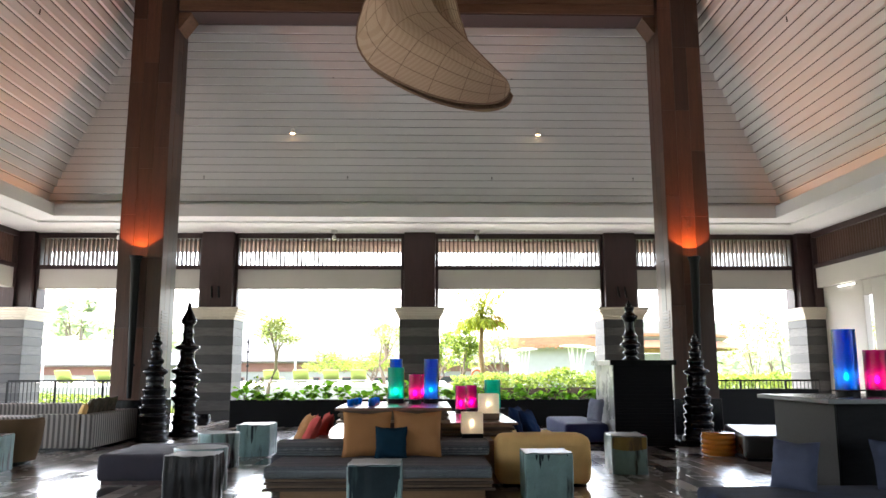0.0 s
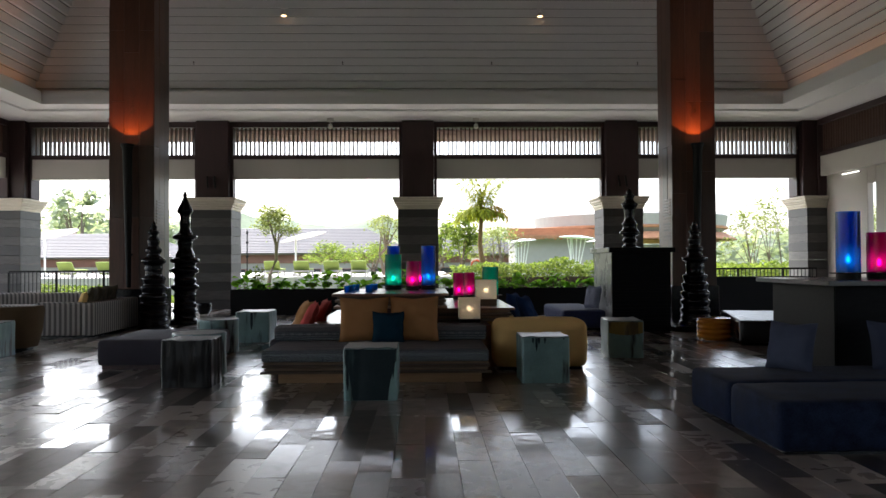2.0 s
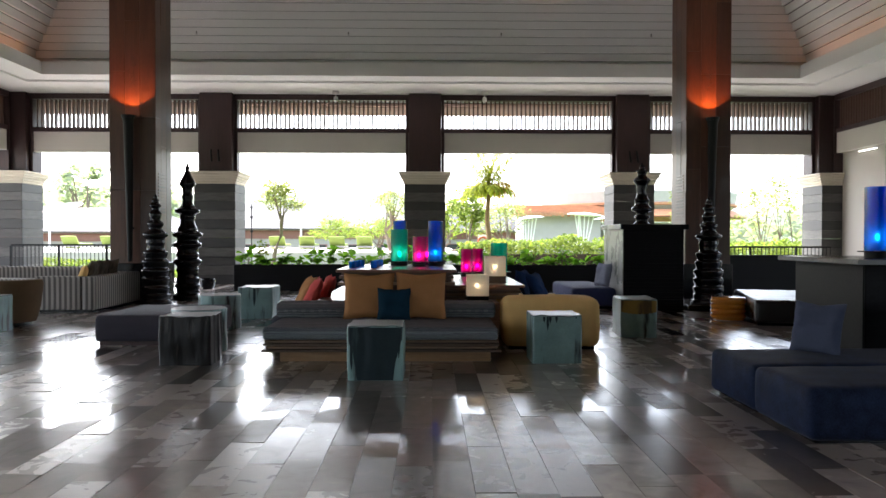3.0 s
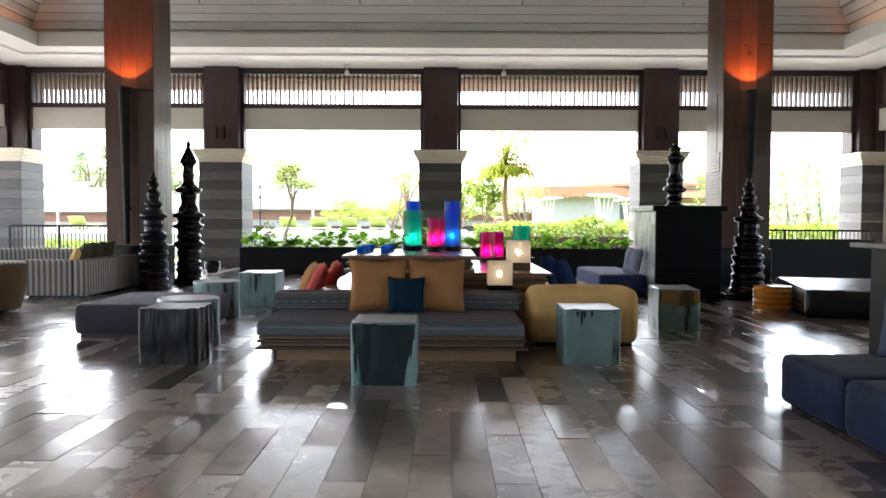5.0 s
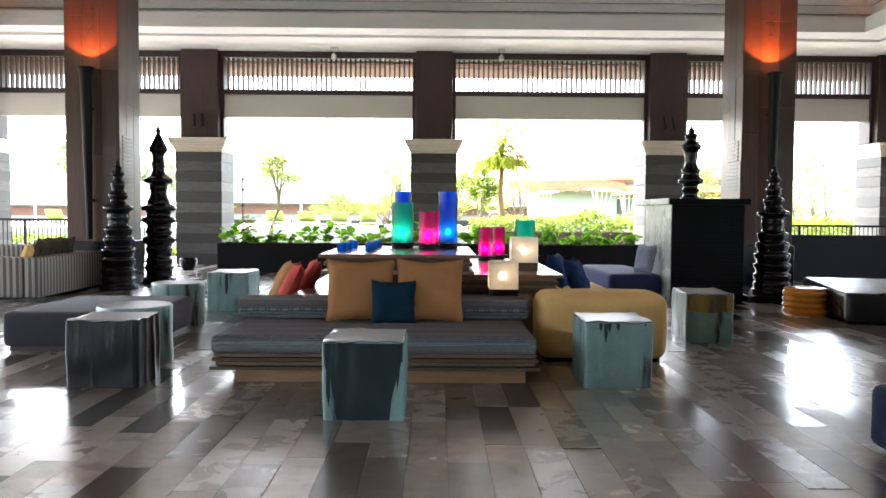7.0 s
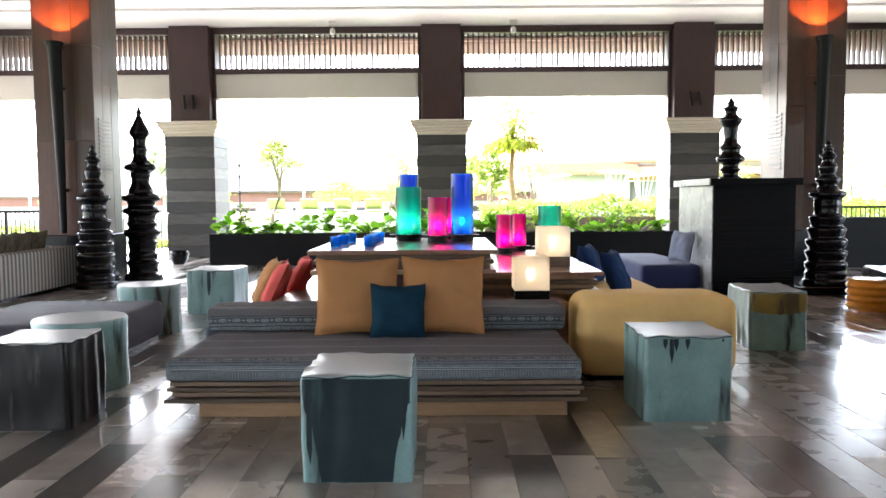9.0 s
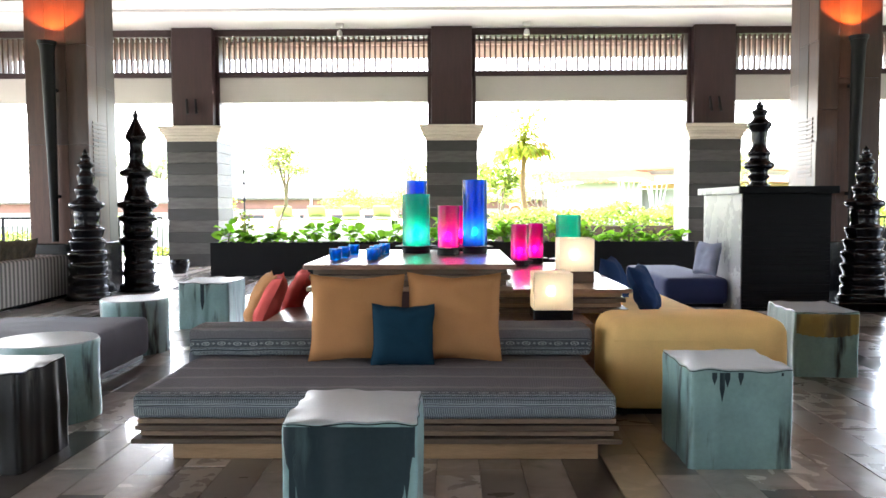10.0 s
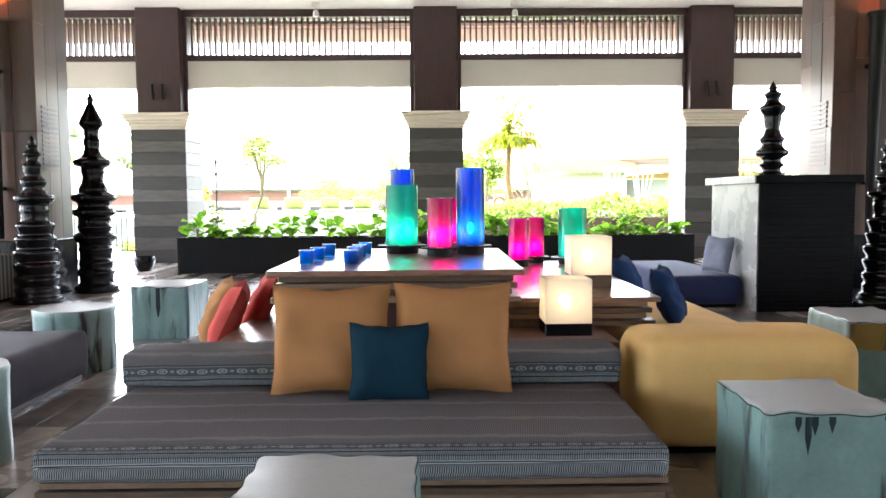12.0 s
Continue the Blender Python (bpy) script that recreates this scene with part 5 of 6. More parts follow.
def paper(name, c):
    """Thin translucent paper that blurs the bulb behind it."""
    m = bpy.data.materials.new(name)
    m.use_nodes = True
    n, l = m.node_tree.nodes, m.node_tree.links
    n.remove(n["Principled BSDF"])
    df, tl, rf = n.new("ShaderNodeBsdfDiffuse"), n.new("ShaderNodeBsdfTranslucent"), n.new("ShaderNodeBsdfRefraction")
    df.inputs[0].default_value, tl.inputs[0].default_value, rf.inputs[0].default_value = rgba(c), rgba(c), rgba(c)
    rf.inputs["Roughness"].default_value, rf.inputs["IOR"].default_value = 0.55, 1.12
    a, b = n.new("ShaderNodeMixShader"), n.new("ShaderNodeMixShader")
    a.inputs[0].default_value, b.inputs[0].default_value = 0.55, 0.38
    l.new(df.outputs[0], a.inputs[1])
    l.new(tl.outputs[0], a.inputs[2])
    l.new(a.outputs[0], b.inputs[1])
    l.new(rf.outputs[0], b.inputs[2])
    l.new(b.outputs[0], n["Material Output"].inputs[0])
    return m


PAPERSHADE = paper("paper_shade", (0.88, 0.87, 0.84))
LAMPBULB = glow("warm_lamp_bulb", (1.0, 0.74, 0.45), 3.4)
cube_lamp((0.835, 10.95, 0.55), "glowing white paper cube lamp on the teak ledge", 0.079)
cube_lamp((1.14, 11.72, M), "glowing white paper cube lamp on a slatted block", 0.1)
# votive glasses
for k, (x, y) in enumerate(((-0.93, 11.25), (-0.9, 11.55), (-0.87, 11.95), (-0.62, 11.25), (-0.63, 11.6), (-0.62, 11.85), (-0.6, 12.15))):
    ob = thing("votive_glass", "small cobalt blue glass candle holder on the table top", "candle holder", (x, y, T), 0, "blue votive glasses")
    part("cup", lathe([(0.046, 0.0), (0.05, 0.005), (0.053, 0.095), (0.049, 0.095), (0.046, 0.01), (0.0, 0.01)], 24, False), GLASS_VOTIVE, ob, "", True)
    part("candle", lathe([(0.034, 0.012), (0.034, 0.045), (0.0, 0.045)], 20), CANDLE, ob)

# ---- hanging woven lantern ----
ob = thing("hanging_lantern", "large woven rattan pendant shaped like a curled leaf", "pendant lamp", (0.18, 8.2, 0))


def woven_panel(name, label, left, right, bow, back, n=28):
    """A bowed woven skin between two bent edges that start at one tip."""
    bm = bmesh.new()
    vs = {}
    for i in range(n + 1):
        a, b = curve_at(left, i / n), curve_at(right, i / n)
        for j in range(n + 1):
            u = j / n
            q = a.lerp(b, u)
            vs[i, j] = bm.verts.new((q.x, back - bow * math.sin(math.pi * u) * math.sin(math.pi * i / n) ** 0.6, q.y))
    lines = [[vs[i, j].co.copy() for i in range(n + 1)] for j in range(0, n + 1, 4)] + [[vs[i, j].co.copy() for j in range(n + 1)] for i in range(4, n, 3)]
    rim = [vs[i, 0].co.copy() for i in range(n + 1)] + [vs[n - i, n].co.copy() for i in range(n + 1)]
    for i in range(n):
        for j in range(n):
            bm.faces.new((vs[i, j], vs[i + 1, j], vs[i + 1, j + 1], vs[i, j + 1]))
    bmesh.ops.remove_doubles(bm, verts=bm.verts, dist=0.0005)
    me = part(name, bm, RATTAN, ob, label, True)
    rb = bmesh.new()
    for ln in lines:
        tube(rb, ln, 0.004, 4)
    part("rib", rb, RATTAN_RIB, me, "", True)
    rb = bmesh.new()
    tube(rb, rim, 0.014, 6)
    part("rim", rb, RATTAN_RIB, me, "", True)


LEFT = [(-0.05, 6.9), (-0.42, 6.1), (-0.64, 5.4), (-0.56, 5.04), (-0.28, 4.82), (0.12, 4.63), (0.5, 4.52), (0.85, 4.49), (1.06, 4.55), (1.13, 4.66)]
RIGHT = [(-0.05, 6.9), (0.06, 6.4), (0.15, 6.0), (0.28, 5.66), (0.45, 5.45), (0.62, 5.28), (0.8, 5.08), (0.95, 4.92), (1.06, 4.8), (1.13, 4.66)]
ob.location = (0.0, 8.2, 0.06)
woven_panel("front_panel", "woven rattan panel on thin ribs", LEFT, RIGHT, 0.45, 0.0)
woven_panel("under_panel", "pale woven rattan underside", [(x * 1.0 + 0.04, z - 0.02 - 0.04 * (5.5 - z if z < 5.5 else 0)) for x, z in LEFT], RIGHT, -0.35, 0.06)
woven_panel("rear_panel", "narrow woven rattan panel behind", [(0.0, 6.9), (0.2, 6.2), (0.34, 5.66), (0.55, 5.35), (0.76, 5.12)], [(0.0, 6.9), (0.4, 6.3), (0.57, 5.7), (0.66, 5.4), (0.76, 5.12)], 0.1, 0.3)
bm = bmesh.new()
tube(bm, [(-0.05, 0, 6.85), (-0.05, 0, 12.6)], 0.012, 8)
part("cable", bm, BLACK_METAL, ob)


# ---- lamps and sprinklers on the ceiling ----
def slope_point(s, along, side):
    """A place on a slope, s metres in from its foot."""
    z = SZ + s * GRADE - 0.06
    if side == "far":
        return Vector((along, SY1 - s, z))
    return Vector(((-SX + s * WIDEN) if side == "left" else (SX - s * WIDEN), along, z))


def spot(p, label, lit=True):
    ob = thing("spot_lamp", label, "spot lamp", p, 0, "ceiling spot lamps")
    part("mount", boxed(-0.09, 0.09, -0.05, 0.05, 0.0, 0.1, bevel=0.008), SPOTBODY, ob)
    bm = bmesh.new()
    tube(bm, [(0, 0, 0.02), (0, -0.03, -0.1)], 0.012, 8)
    part("stem", bm, SPOTBODY, ob)
    part("head", shifted(lathe([(0.05, 0.02), (0.065, -0.02), (0.07, -0.1), (0.062, -0.1)], 20), 0, -0.03, -0.1), SPOTBODY, ob, "", True)
    part("lens", shifted(lathe([(0.06, -0.098), (0.06, -0.108), (0.0, -0.112)], 20), 0, -0.03, -0.1), SPOTGLASS if lit else SPOTBODY, ob, "lit lens")


ob = thing("lighting_track", "thin dark lighting track round the boarded slopes", "lighting track")
ts = 1.76
tz = SZ + ts * GRADE - 0.02
for nm, x0, x1, y0, y1 in (("far_rail", -SX + ts * WIDEN, SX - ts * WIDEN, SY1 - ts - 0.012, SY1 - ts + 0.012),
                           ("side_rail", -SX + ts * WIDEN, -SX + ts * WIDEN + 0.024, SY0 + ts, SY1 - ts - 0.013),
                           ("side_rail", SX - ts * WIDEN - 0.024, SX - ts * WIDEN, SY0 + ts, SY1 - ts - 0.013)):
    part(nm, boxed(x0, x1, y0, y1, tz - 0.02, tz + 0.02), BLACK_METAL, ob)
for x in (-3.5, 3.32):
    spot(slope_point(1.72, x, "far"), "small lit spot lamp on the boarded slope")
for y in (13.2, 5.0):
    for sd in ("left", "right"):
        spot(slope_point(1.8, y, sd), "small lit spot lamp on the boarded slope")
for x in (-9.3, -2.66, 1.8):
    spot((x, 23.3, SOFFIT - 0.1), "small white spot lamp under the soffit", False)
spot((11.7, 17.5, SOFFIT - 0.1), "small white spot lamp under the soffit", True)
for s, pts in ((0.8, [("far", x) for x in (-6.15, -2.05, 2.1, 6.2)]), (2.6, [("far", x) for x in (-2.3, 2.5)]), (2.5, [("left", 15.5), ("right", 15.5), ("left", 9.0), ("right", 9.0)]), (0.9, [("left", 13.0), ("right", 13.0)])):
    for sd, a in pts:
        ob = thing("sprinkler", "tiny dark sprinkler head on the boarded ceiling", "sprinkler", slope_point(s, a, sd), 0, "sprinkler heads")
        part("head", lathe([(0.03, 0.06), (0.03, -0.02), (0.012, -0.04), (0.035, -0.06), (0.0, -0.065)], 12), BLACK_METAL, ob)

# pairs of small black spot lamps low on the timber shafts
for x in XS[1:4:2]:
    for dx in (-0.11, 0.11):
        ob = thing("pillar_spot", "small black cylinder spot lamp on a timber pillar", "spot lamp", (x + dx, Y1 - 0.44, 3.72), 0, "pillar spot lamps")
        bm = bmesh.new()
        tube(bm, [(0.02, -0.12, 0.0), (-0.02, -0.06, 0.36)], 0.03, 16)
        part("head", bm, BLACK_METAL, ob, "", True)
        part("bracket", boxed(-0.015, 0.015, -0.08, 0.02, 0.1, 0.14), BLACK_METAL, ob)


# ---- planters and railings ----
def leaf_blade(vs, fs, p, length, width, az, el, roll=0.0):
    """One folded, drooping leaf of eight triangles' worth of faces."""
    d = Vector((math.cos(az) * math.cos(el), math.sin(az) * math.cos(el), math.sin(el)))
    s = d.cross(Vector((0, 0, 1)))
    s = s.normalized() if s.length > 1e-3 else Vector((1, 0, 0))
    s = Matrix.Rotation(roll, 3, d) @ s
    up = s.cross(d)
    b = len(vs)
    for t, w, dz in ((0, 0.05, 0), (0.3, 0.8, 0.04), (0.65, 1.0, 0.02), (1.0, 0.08, -0.12)):
        c = p + d * length * t + up * length * dz
        vs.append(tuple(c - s * width * w / 2 + up * width * 0.12 * w))
        vs.append(tuple(c))
        vs.append(tuple(c + s * width * w / 2 + up * width * 0.12 * w))
    for k in range(3):
        for q in range(2):
            i = b + 3 * k + q
            fs.append((i, i + 1, i + 4, i + 3))


def leaves_mesh(name, vs, fs, material):
    me = bpy.data.meshes.new(name)
    me.from_pydata(vs, [], fs)
    me.materials.append(material)
    return me


def bushy(name, label, at, w, d, h, n, size, material, seed, group="", category="plant", stems=5):
    """A leafy plant: thin stems and many separate leaves in an uneven crown."""
    r = random.Random(seed)
    ob = thing(name, label, category, at, 0, group)
    bm = bmesh.new()
    tips = []
    for k in range(stems):
        a = r.uniform(0, 6.28)
        q = Vector((math.cos(a) * w * 0.4 * r.random(), math.sin(a) * d * 0.4 * r.random(), h * r.uniform(0.5, 0.95)))
        tube(bm, [(q.x * 0.3, q.y * 0.3, 0), (q.x * 0.7, q.y * 0.7, q.z * 0.5), tuple(q)], [0.008, 0.006, 0.003], 5)
        tips.append(q)
    part("stem", bm, BARK, ob)
    vs, fs = [], []
    for k in range(n):
        t = r.choice(tips)
        f = r.uniform(0.25, 1.05)
        p = Vector((t.x * f + r.gauss(0, w * 0.14), t.y * f + r.gauss(0, d * 0.14), max(0.02, t.z * f + r.gauss(0, h * 0.06))))
        L = size * r.uniform(0.6, 1.2)
        leaf_blade(vs, fs, p, L, L * r.uniform(0.55, 0.8), r.uniform(0, 6.28), r.uniform(-0.5, 0.9), r.uniform(-0.6, 0.6))
    o = new("leaves", leaves_mesh("leaves", vs, fs, material))
    o.parent = ob
    return ob


def planter(x0, x1, y0, y1, h, label):
    ob = thing("planter", label, "planter", ((x0 + x1) / 2, (y0 + y1) / 2, 0))
    a, b = (x1 - x0) / 2, (y1 - y0) / 2
    bm = bmesh.new()
    t = 0.04
    box(bm, -a, a, -b, -b + t, 0, h, bevel=0.006)
    box(bm, -a, a, b - t, b, 0, h, bevel=0.006)
    box(bm, -a, -a + t, -b + t, b - t, 0, h)
    box(bm, a - t, a, -b + t, b - t, 0, h)
    box(bm, -a + t, a - t, -b + t, b - t, 0, 0.05)
    part("trough", bm, BLACK_METAL, ob)
    part("soil", boxed(-a + t, a - t, -b + t, b - t, 0.05, h - 0.06), SOIL, ob)
    return ob


planter(-5.06, 5.06, 20.75, 21.35, 0.7, "long black planter trough filled with leafy plants")
planter(7.0, 10.28, 19.4, 20.0, 1.0, "black planter trough behind a leather ottoman")
r = random.Random(77)
for k in range(22):
    x = -4.8 + k * 0.455 + r.uniform(-0.08, 0.08)
    tall = r.choice((0.25, 0.3, 0.42, 0.5))
    bushy("leafy_plant", "broad-leaved green plant in a black planter", (x, 21.05 + r.uniform(-0.08, 0.1), 0.64), 0.46, 0.36, tall, r.randint(18, 28), 0.27, LEAF_A, 200 + k, "planter plants")
bushy("tall_plant", "taller bushy green plant in a black planter", (-4.4, 21.1, 0.64), 0.5, 0.4, 0.85, 90, 0.12, LEAF_B, 300)
# dark glazed pot by the pillar
ob = thing("plant_pot", "small dark pot beside the pillar foot", "pot", (-5.95, 21.4, 0))
part("pot", lathe([(0.13, 0), (0.19, 0.1), (0.22, 0.24), (0.2, 0.3), (0.17, 0.3), (0.17, 0.22), (0.0, 0.22)], 28, True), BLACK, ob, "", True)


def railing(x0, x1, y, h=1.2):
    ob = thing("railing", "black metal balustrade with thin upright bars", "railing", (x0, y, 0), 0, "balustrades")
    L = x1 - x0
    part("top_rail", boxed(0, L, -0.03, 0.03, h - 0.05, h, bevel=0.006), BLACK_METAL, ob)
    part("bottom_rail", boxed(0, L, -0.02, 0.02, 0.08, 0.12), BLACK_METAL, ob)
    bar = mesh_of("bar", boxed(-0.009, 0.009, -0.009, 0.009, 0.12, h - 0.05), BLACK_METAL)
    post = mesh_of("post", boxed(-0.028, 0.028, -0.028, 0.028, 0, h - 0.05), BLACK_METAL)
    n = int(L / 0.115)
    for i in range(n + 1):
        o = new("post" if i % 12 == 0 else "bar", post if i % 12 == 0 else bar)
        o.location = (L * i / n, 0, 0)
        o.parent = ob


railing(-12.2, -6.95, 23.05, 1.22)
railing(7.0, 12.2, 23.05, 1.19)

# ---- outside ----
g = bmesh.new()
R = 900
bmesh.ops.create_grid(g, x_segments=60, y_segments=60, size=R)
for v in g.verts:
    v.co.z = -0.35
setting("ground", g, GRASS, "lawn that stretches away outside", category="ground")
setting("terrace", boxed(-60, 60, 25.4, 28.2, -0.34, -0.06), PAVING, "pale stone terrace outside the pavilion", category="terrace")
bm = bmesh.new()
box(bm, -30, -14.0, -20, 25.4, -0.34, -0.06)
box(bm, 14.0, 30, -20, 25.4, -0.34, -0.06)
box(bm, -14.0, 14.0, -24, -13.6, -0.34, -0.06)
setting("terrace_sides", bm, PAVING, "pale stone terrace around the pavilion", category="terrace")
setting("pool_deck", boxed(-45, 1.5, 36, 52, -0.34, 0.72), PAVING, "pale stone pool deck", category="terrace")


def crown(ob, centre, rx, ry, rz, n, size, material, seed, name="crown"):
    """Leaves in uneven clumps with gaps between them."""
    r = random.Random(seed)
    clumps = []
    for k in range(max(6, n // 45)):
        a, e = r.uniform(0, 6.28), r.uniform(-0.6, 1.4)
        q = r.uniform(0.45, 1.0)
        clumps.append(Vector((math.cos(a) * math.cos(e) * rx * q, math.sin(a) * math.cos(e) * ry * q, math.sin(e) * rz * q)))
    vs, fs = [], []
    for k in range(n):
        c = r.choice(clumps)
        p = Vector(centre) + c + Vector((r.gauss(0, rx * 0.16), r.gauss(0, ry * 0.16), r.gauss(0, rz * 0.14)))
        L = size * r.uniform(0.6, 1.3)
        leaf_blade(vs, fs, p, L, L * 0.6, r.uniform(0, 6.28), r.uniform(-0.7, 0.7), r.uniform(-1, 1))
    o = new(name, leaves_mesh(name, vs, fs, material))
    o.parent = ob
    return clumps


def tree(at, h, spread, label, n=700, size=0.28, material=None, seed=0, trunk=0.12, crown_h=0.45, group="garden trees", lean=0.0):
    r = random.Random(seed)
    ob = thing("tree", label, "tree", at, 0, group)
    base = h * (1 - crown_h)
    bend = [Vector((r.gauss(0, 0.12) * h * 0.2 * k + lean * k / 4, r.gauss(0, 0.12) * h * 0.2 * k, base * k / 4)) for k in range(5)]
    clumps = crown(ob, (bend[-1].x, bend[-1].y, h * (1 - crown_h / 2)), spread, spread, h * crown_h / 2, n, size, material or LEAF_C, seed + 1)
    bm = bmesh.new()
    tube(bm, bend, [trunk, trunk * 0.85, trunk * 0.75, trunk * 0.65, trunk * 0.5], 8)
    for c in clumps[:9]:
        e = Vector((bend[-1].x, bend[-1].y, h * (1 - crown_h / 2))) + c * 0.85
        s = bend[3] if r.random() < 0.5 else bend[4]
        m = (s + e) / 2 + Vector((0, 0, h * 0.03))
        tube(bm, [s, m, e], [trunk * 0.45, trunk * 0.3, trunk * 0.1], 6)
    part("trunk", bm, BARK, ob, "", True)
    return ob


G = -0.35
tree((-7.0, 34.5, G), 4.35, 0.95, "small frangipani tree with a rounded pale green crown", 1700, 0.13, LEAF_C, 401, 0.11, 0.42, lean=0.45)
tree((-1.9, 40, 0.7), 3.1, 1.1, "small bare-limbed frangipani tree", 1000, 0.12, LEAF_C, 402, 0.12, 0.55)
tree((1.5, 39, G), 4.3, 0.9, "leafy young tree beyond the hedge", 1100, 0.2, LEAF_B, 403, 0.09, 0.7)
tree((0.9, 46, G), 4.2, 1.1, "leafy young tree beyond the hedge", 1100, 0.2, LEAF_B, 404, 0.1, 0.65)
tree((4.5, 42, G), 3.7, 1.8, "spreading thin-leaved tree beyond the hedge", 1500, 0.13, LEAF_C, 405, 0.11, 0.6)
tree((-5.2, 46, 0.7), 1.9, 1.6, "low round shrub-like tree by the pool deck", 1500, 0.15, LEAF_B, 406, 0.1, 0.85)
tree((-3.2, 50, 0.7), 2.0, 1.9, "low round shrub-like tree by the pool deck", 1500, 0.16, LEAF_B, 407, 0.1, 0.85)
tree((-11.2, 40, 0.7), 1.8, 1.3, "low leafy shrub tree", 600, 0.22, LEAF_B, 408, 0.1, 0.8)
for k, (x, y, h) in enumerate(((16.5, 38, 4.6), (18.8, 40, 5.6), (20.6, 37, 5.0), (22.3, 42, 6.4), (14.2, 44, 5.0), (24.5, 40, 4.8))):
    tree((x, y, G), h, 1.3, "slim young garden tree with sparse leaves", 520, 0.15, LEAF_C, 420 + k, 0.06, 0.7)

# palm
ob = thing("palm_tree", "young palm with a crown of arching yellow-green fronds", "palm", (2.9, 35.5, G))
bm = bmesh.new()
tube(bm, [(0, 0, 0), (0.05, 0, 1.2), (-0.1, 0, 2.6), (-0.02, 0, 4.05)], [0.16, 0.13, 0.11, 0.09], 12)
part("trunk", bm, PALMTRUNK, ob, "", True)
r = random.Random(9)
for k in range(30):
    old = k >= 16                              # the outer fronds hang
    az = k * 2.4 + r.uniform(-0.2, 0.2)
    el, L, droop = (r.uniform(0.3, 0.9), r.uniform(1.2, 1.6), 1.9) if old else (r.uniform(1.1, 1.54), r.uniform(2.0, 2.6), 0.85)
    vs, fs, spine = [], [], []
    for i in range(27):
        t = i / 26
        e = el - droop * t * t
        spine.append((Vector((-0.02, 0, 3.95)) if i == 0 else spine[-1] + Vector((math.cos(az) * math.cos(e), math.sin(az) * math.cos(e), math.sin(e))) * L / 26))
    for i in range(3, 27):
        for s in (-1, 1):
            leaf_blade(vs, fs, spine[i], 0.7 * (1 - 0.55 * i / 26), 0.075, az + s * r.uniform(0.5, 0.95), r.uniform(-0.9, -0.1) if old else r.uniform(-0.45, 0.35))
    fr = new("frond", leaves_mesh("frond", vs, fs, DRYFROND if old and k % 3 == 0 else PALMLEAF))
    fr.parent = ob
    bm = bmesh.new()
    tube(bm, spine, [0.025 * (1 - 0.9 * i / 26) for i in range(27)], 5)
    part("midrib", bm, PALMLEAF, fr)


# hedges and shrubs near the terrace
def hedge(x0, x1, y0, y1, h, n, label, seed, size=0.13):
    r = random.Random(seed)
    ob = thing("hedge", label, "hedge", ((x0 + x1) / 2, (y0 + y1) / 2, G))
    vs, fs = [], []
    for k in range(n):
        x, y = r.uniform(x0, x1) - (x0 + x1) / 2, r.uniform(y0, y1) - (y0 + y1) / 2
        top = h * (0.85 + 0.22 * noise.noise(Vector((x * 0.8, y * 0.8, seed))))
        z = top * (1 - r.random() ** 2 * 0.8)
        L = size * r.uniform(0.6, 1.5)
        leaf_blade(vs, fs, Vector((x, y, z)), L, L * 0.6, r.uniform(0, 6.28), r.uniform(-0.3, 1.0), r.uniform(-1, 1))
    o = new("foliage", leaves_mesh("foliage", vs, fs, LEAF_B))
    o.parent = ob
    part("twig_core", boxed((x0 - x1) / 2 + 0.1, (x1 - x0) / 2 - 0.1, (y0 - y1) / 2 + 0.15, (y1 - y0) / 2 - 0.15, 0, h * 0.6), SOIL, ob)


hedge(1.3, 8.5, 29.5, 31.5, 1.9, 7000, "loose clipped green garden hedge", 501)
hedge(-9.5, -5.8, 28.6, 29.6, 0.5, 1600, "low green shrubs along the terrace", 502)
hedge(10.5, 24, 30, 33, 1.75, 8000, "loose green shrubs along the terrace", 503, 0.16)
hedge(-26, -13, 31, 33, 0.9, 5000, "low green shrubs along the terrace", 504)
hedge(-5.0, 1.0, 33.5, 34.2, 0.3, 1000, "low green border before the pool deck", 505)

# loungers
lounger = thing("sun_lounger", "sun lounger with lime green cushion on the pool deck", "sun lounger", (-7.2, 37.8, 0.72), 0, "sun loungers")
part("mattress", shifted(soft_box(0.75, 1.4, 0.1, 0.04, 0.01, 0.003, 61, 0.2), 0, 0.3, 0.3), LIME, lounger, "", True)
part("backrest", shifted(soft_box(0.75, 0.8, 0.1, 0.04, 0.01, 0.003, 62, 0.2), 0, -0.62, 0.42, -48), LIME, lounger, "", True)
part("frame", boxed(-0.37, 0.37, -0.9, 1.0, 0.22, 0.3, bevel=0.01), HOUSEWALL, lounger)
for x in (-0.33, 0.33):
    for y in (-0.8, 0.9):
        part("leg", boxed(x - 0.03, x + 0.03, y - 0.03, y + 0.03, 0, 0.22), HOUSEWALL, lounger)
for x in (-5.8, -4.35, -3.0, -15.2, -17.2):
    copy_thing(lounger, pose(x, 37.8 + 0.2 * math.sin(x), 0.72))


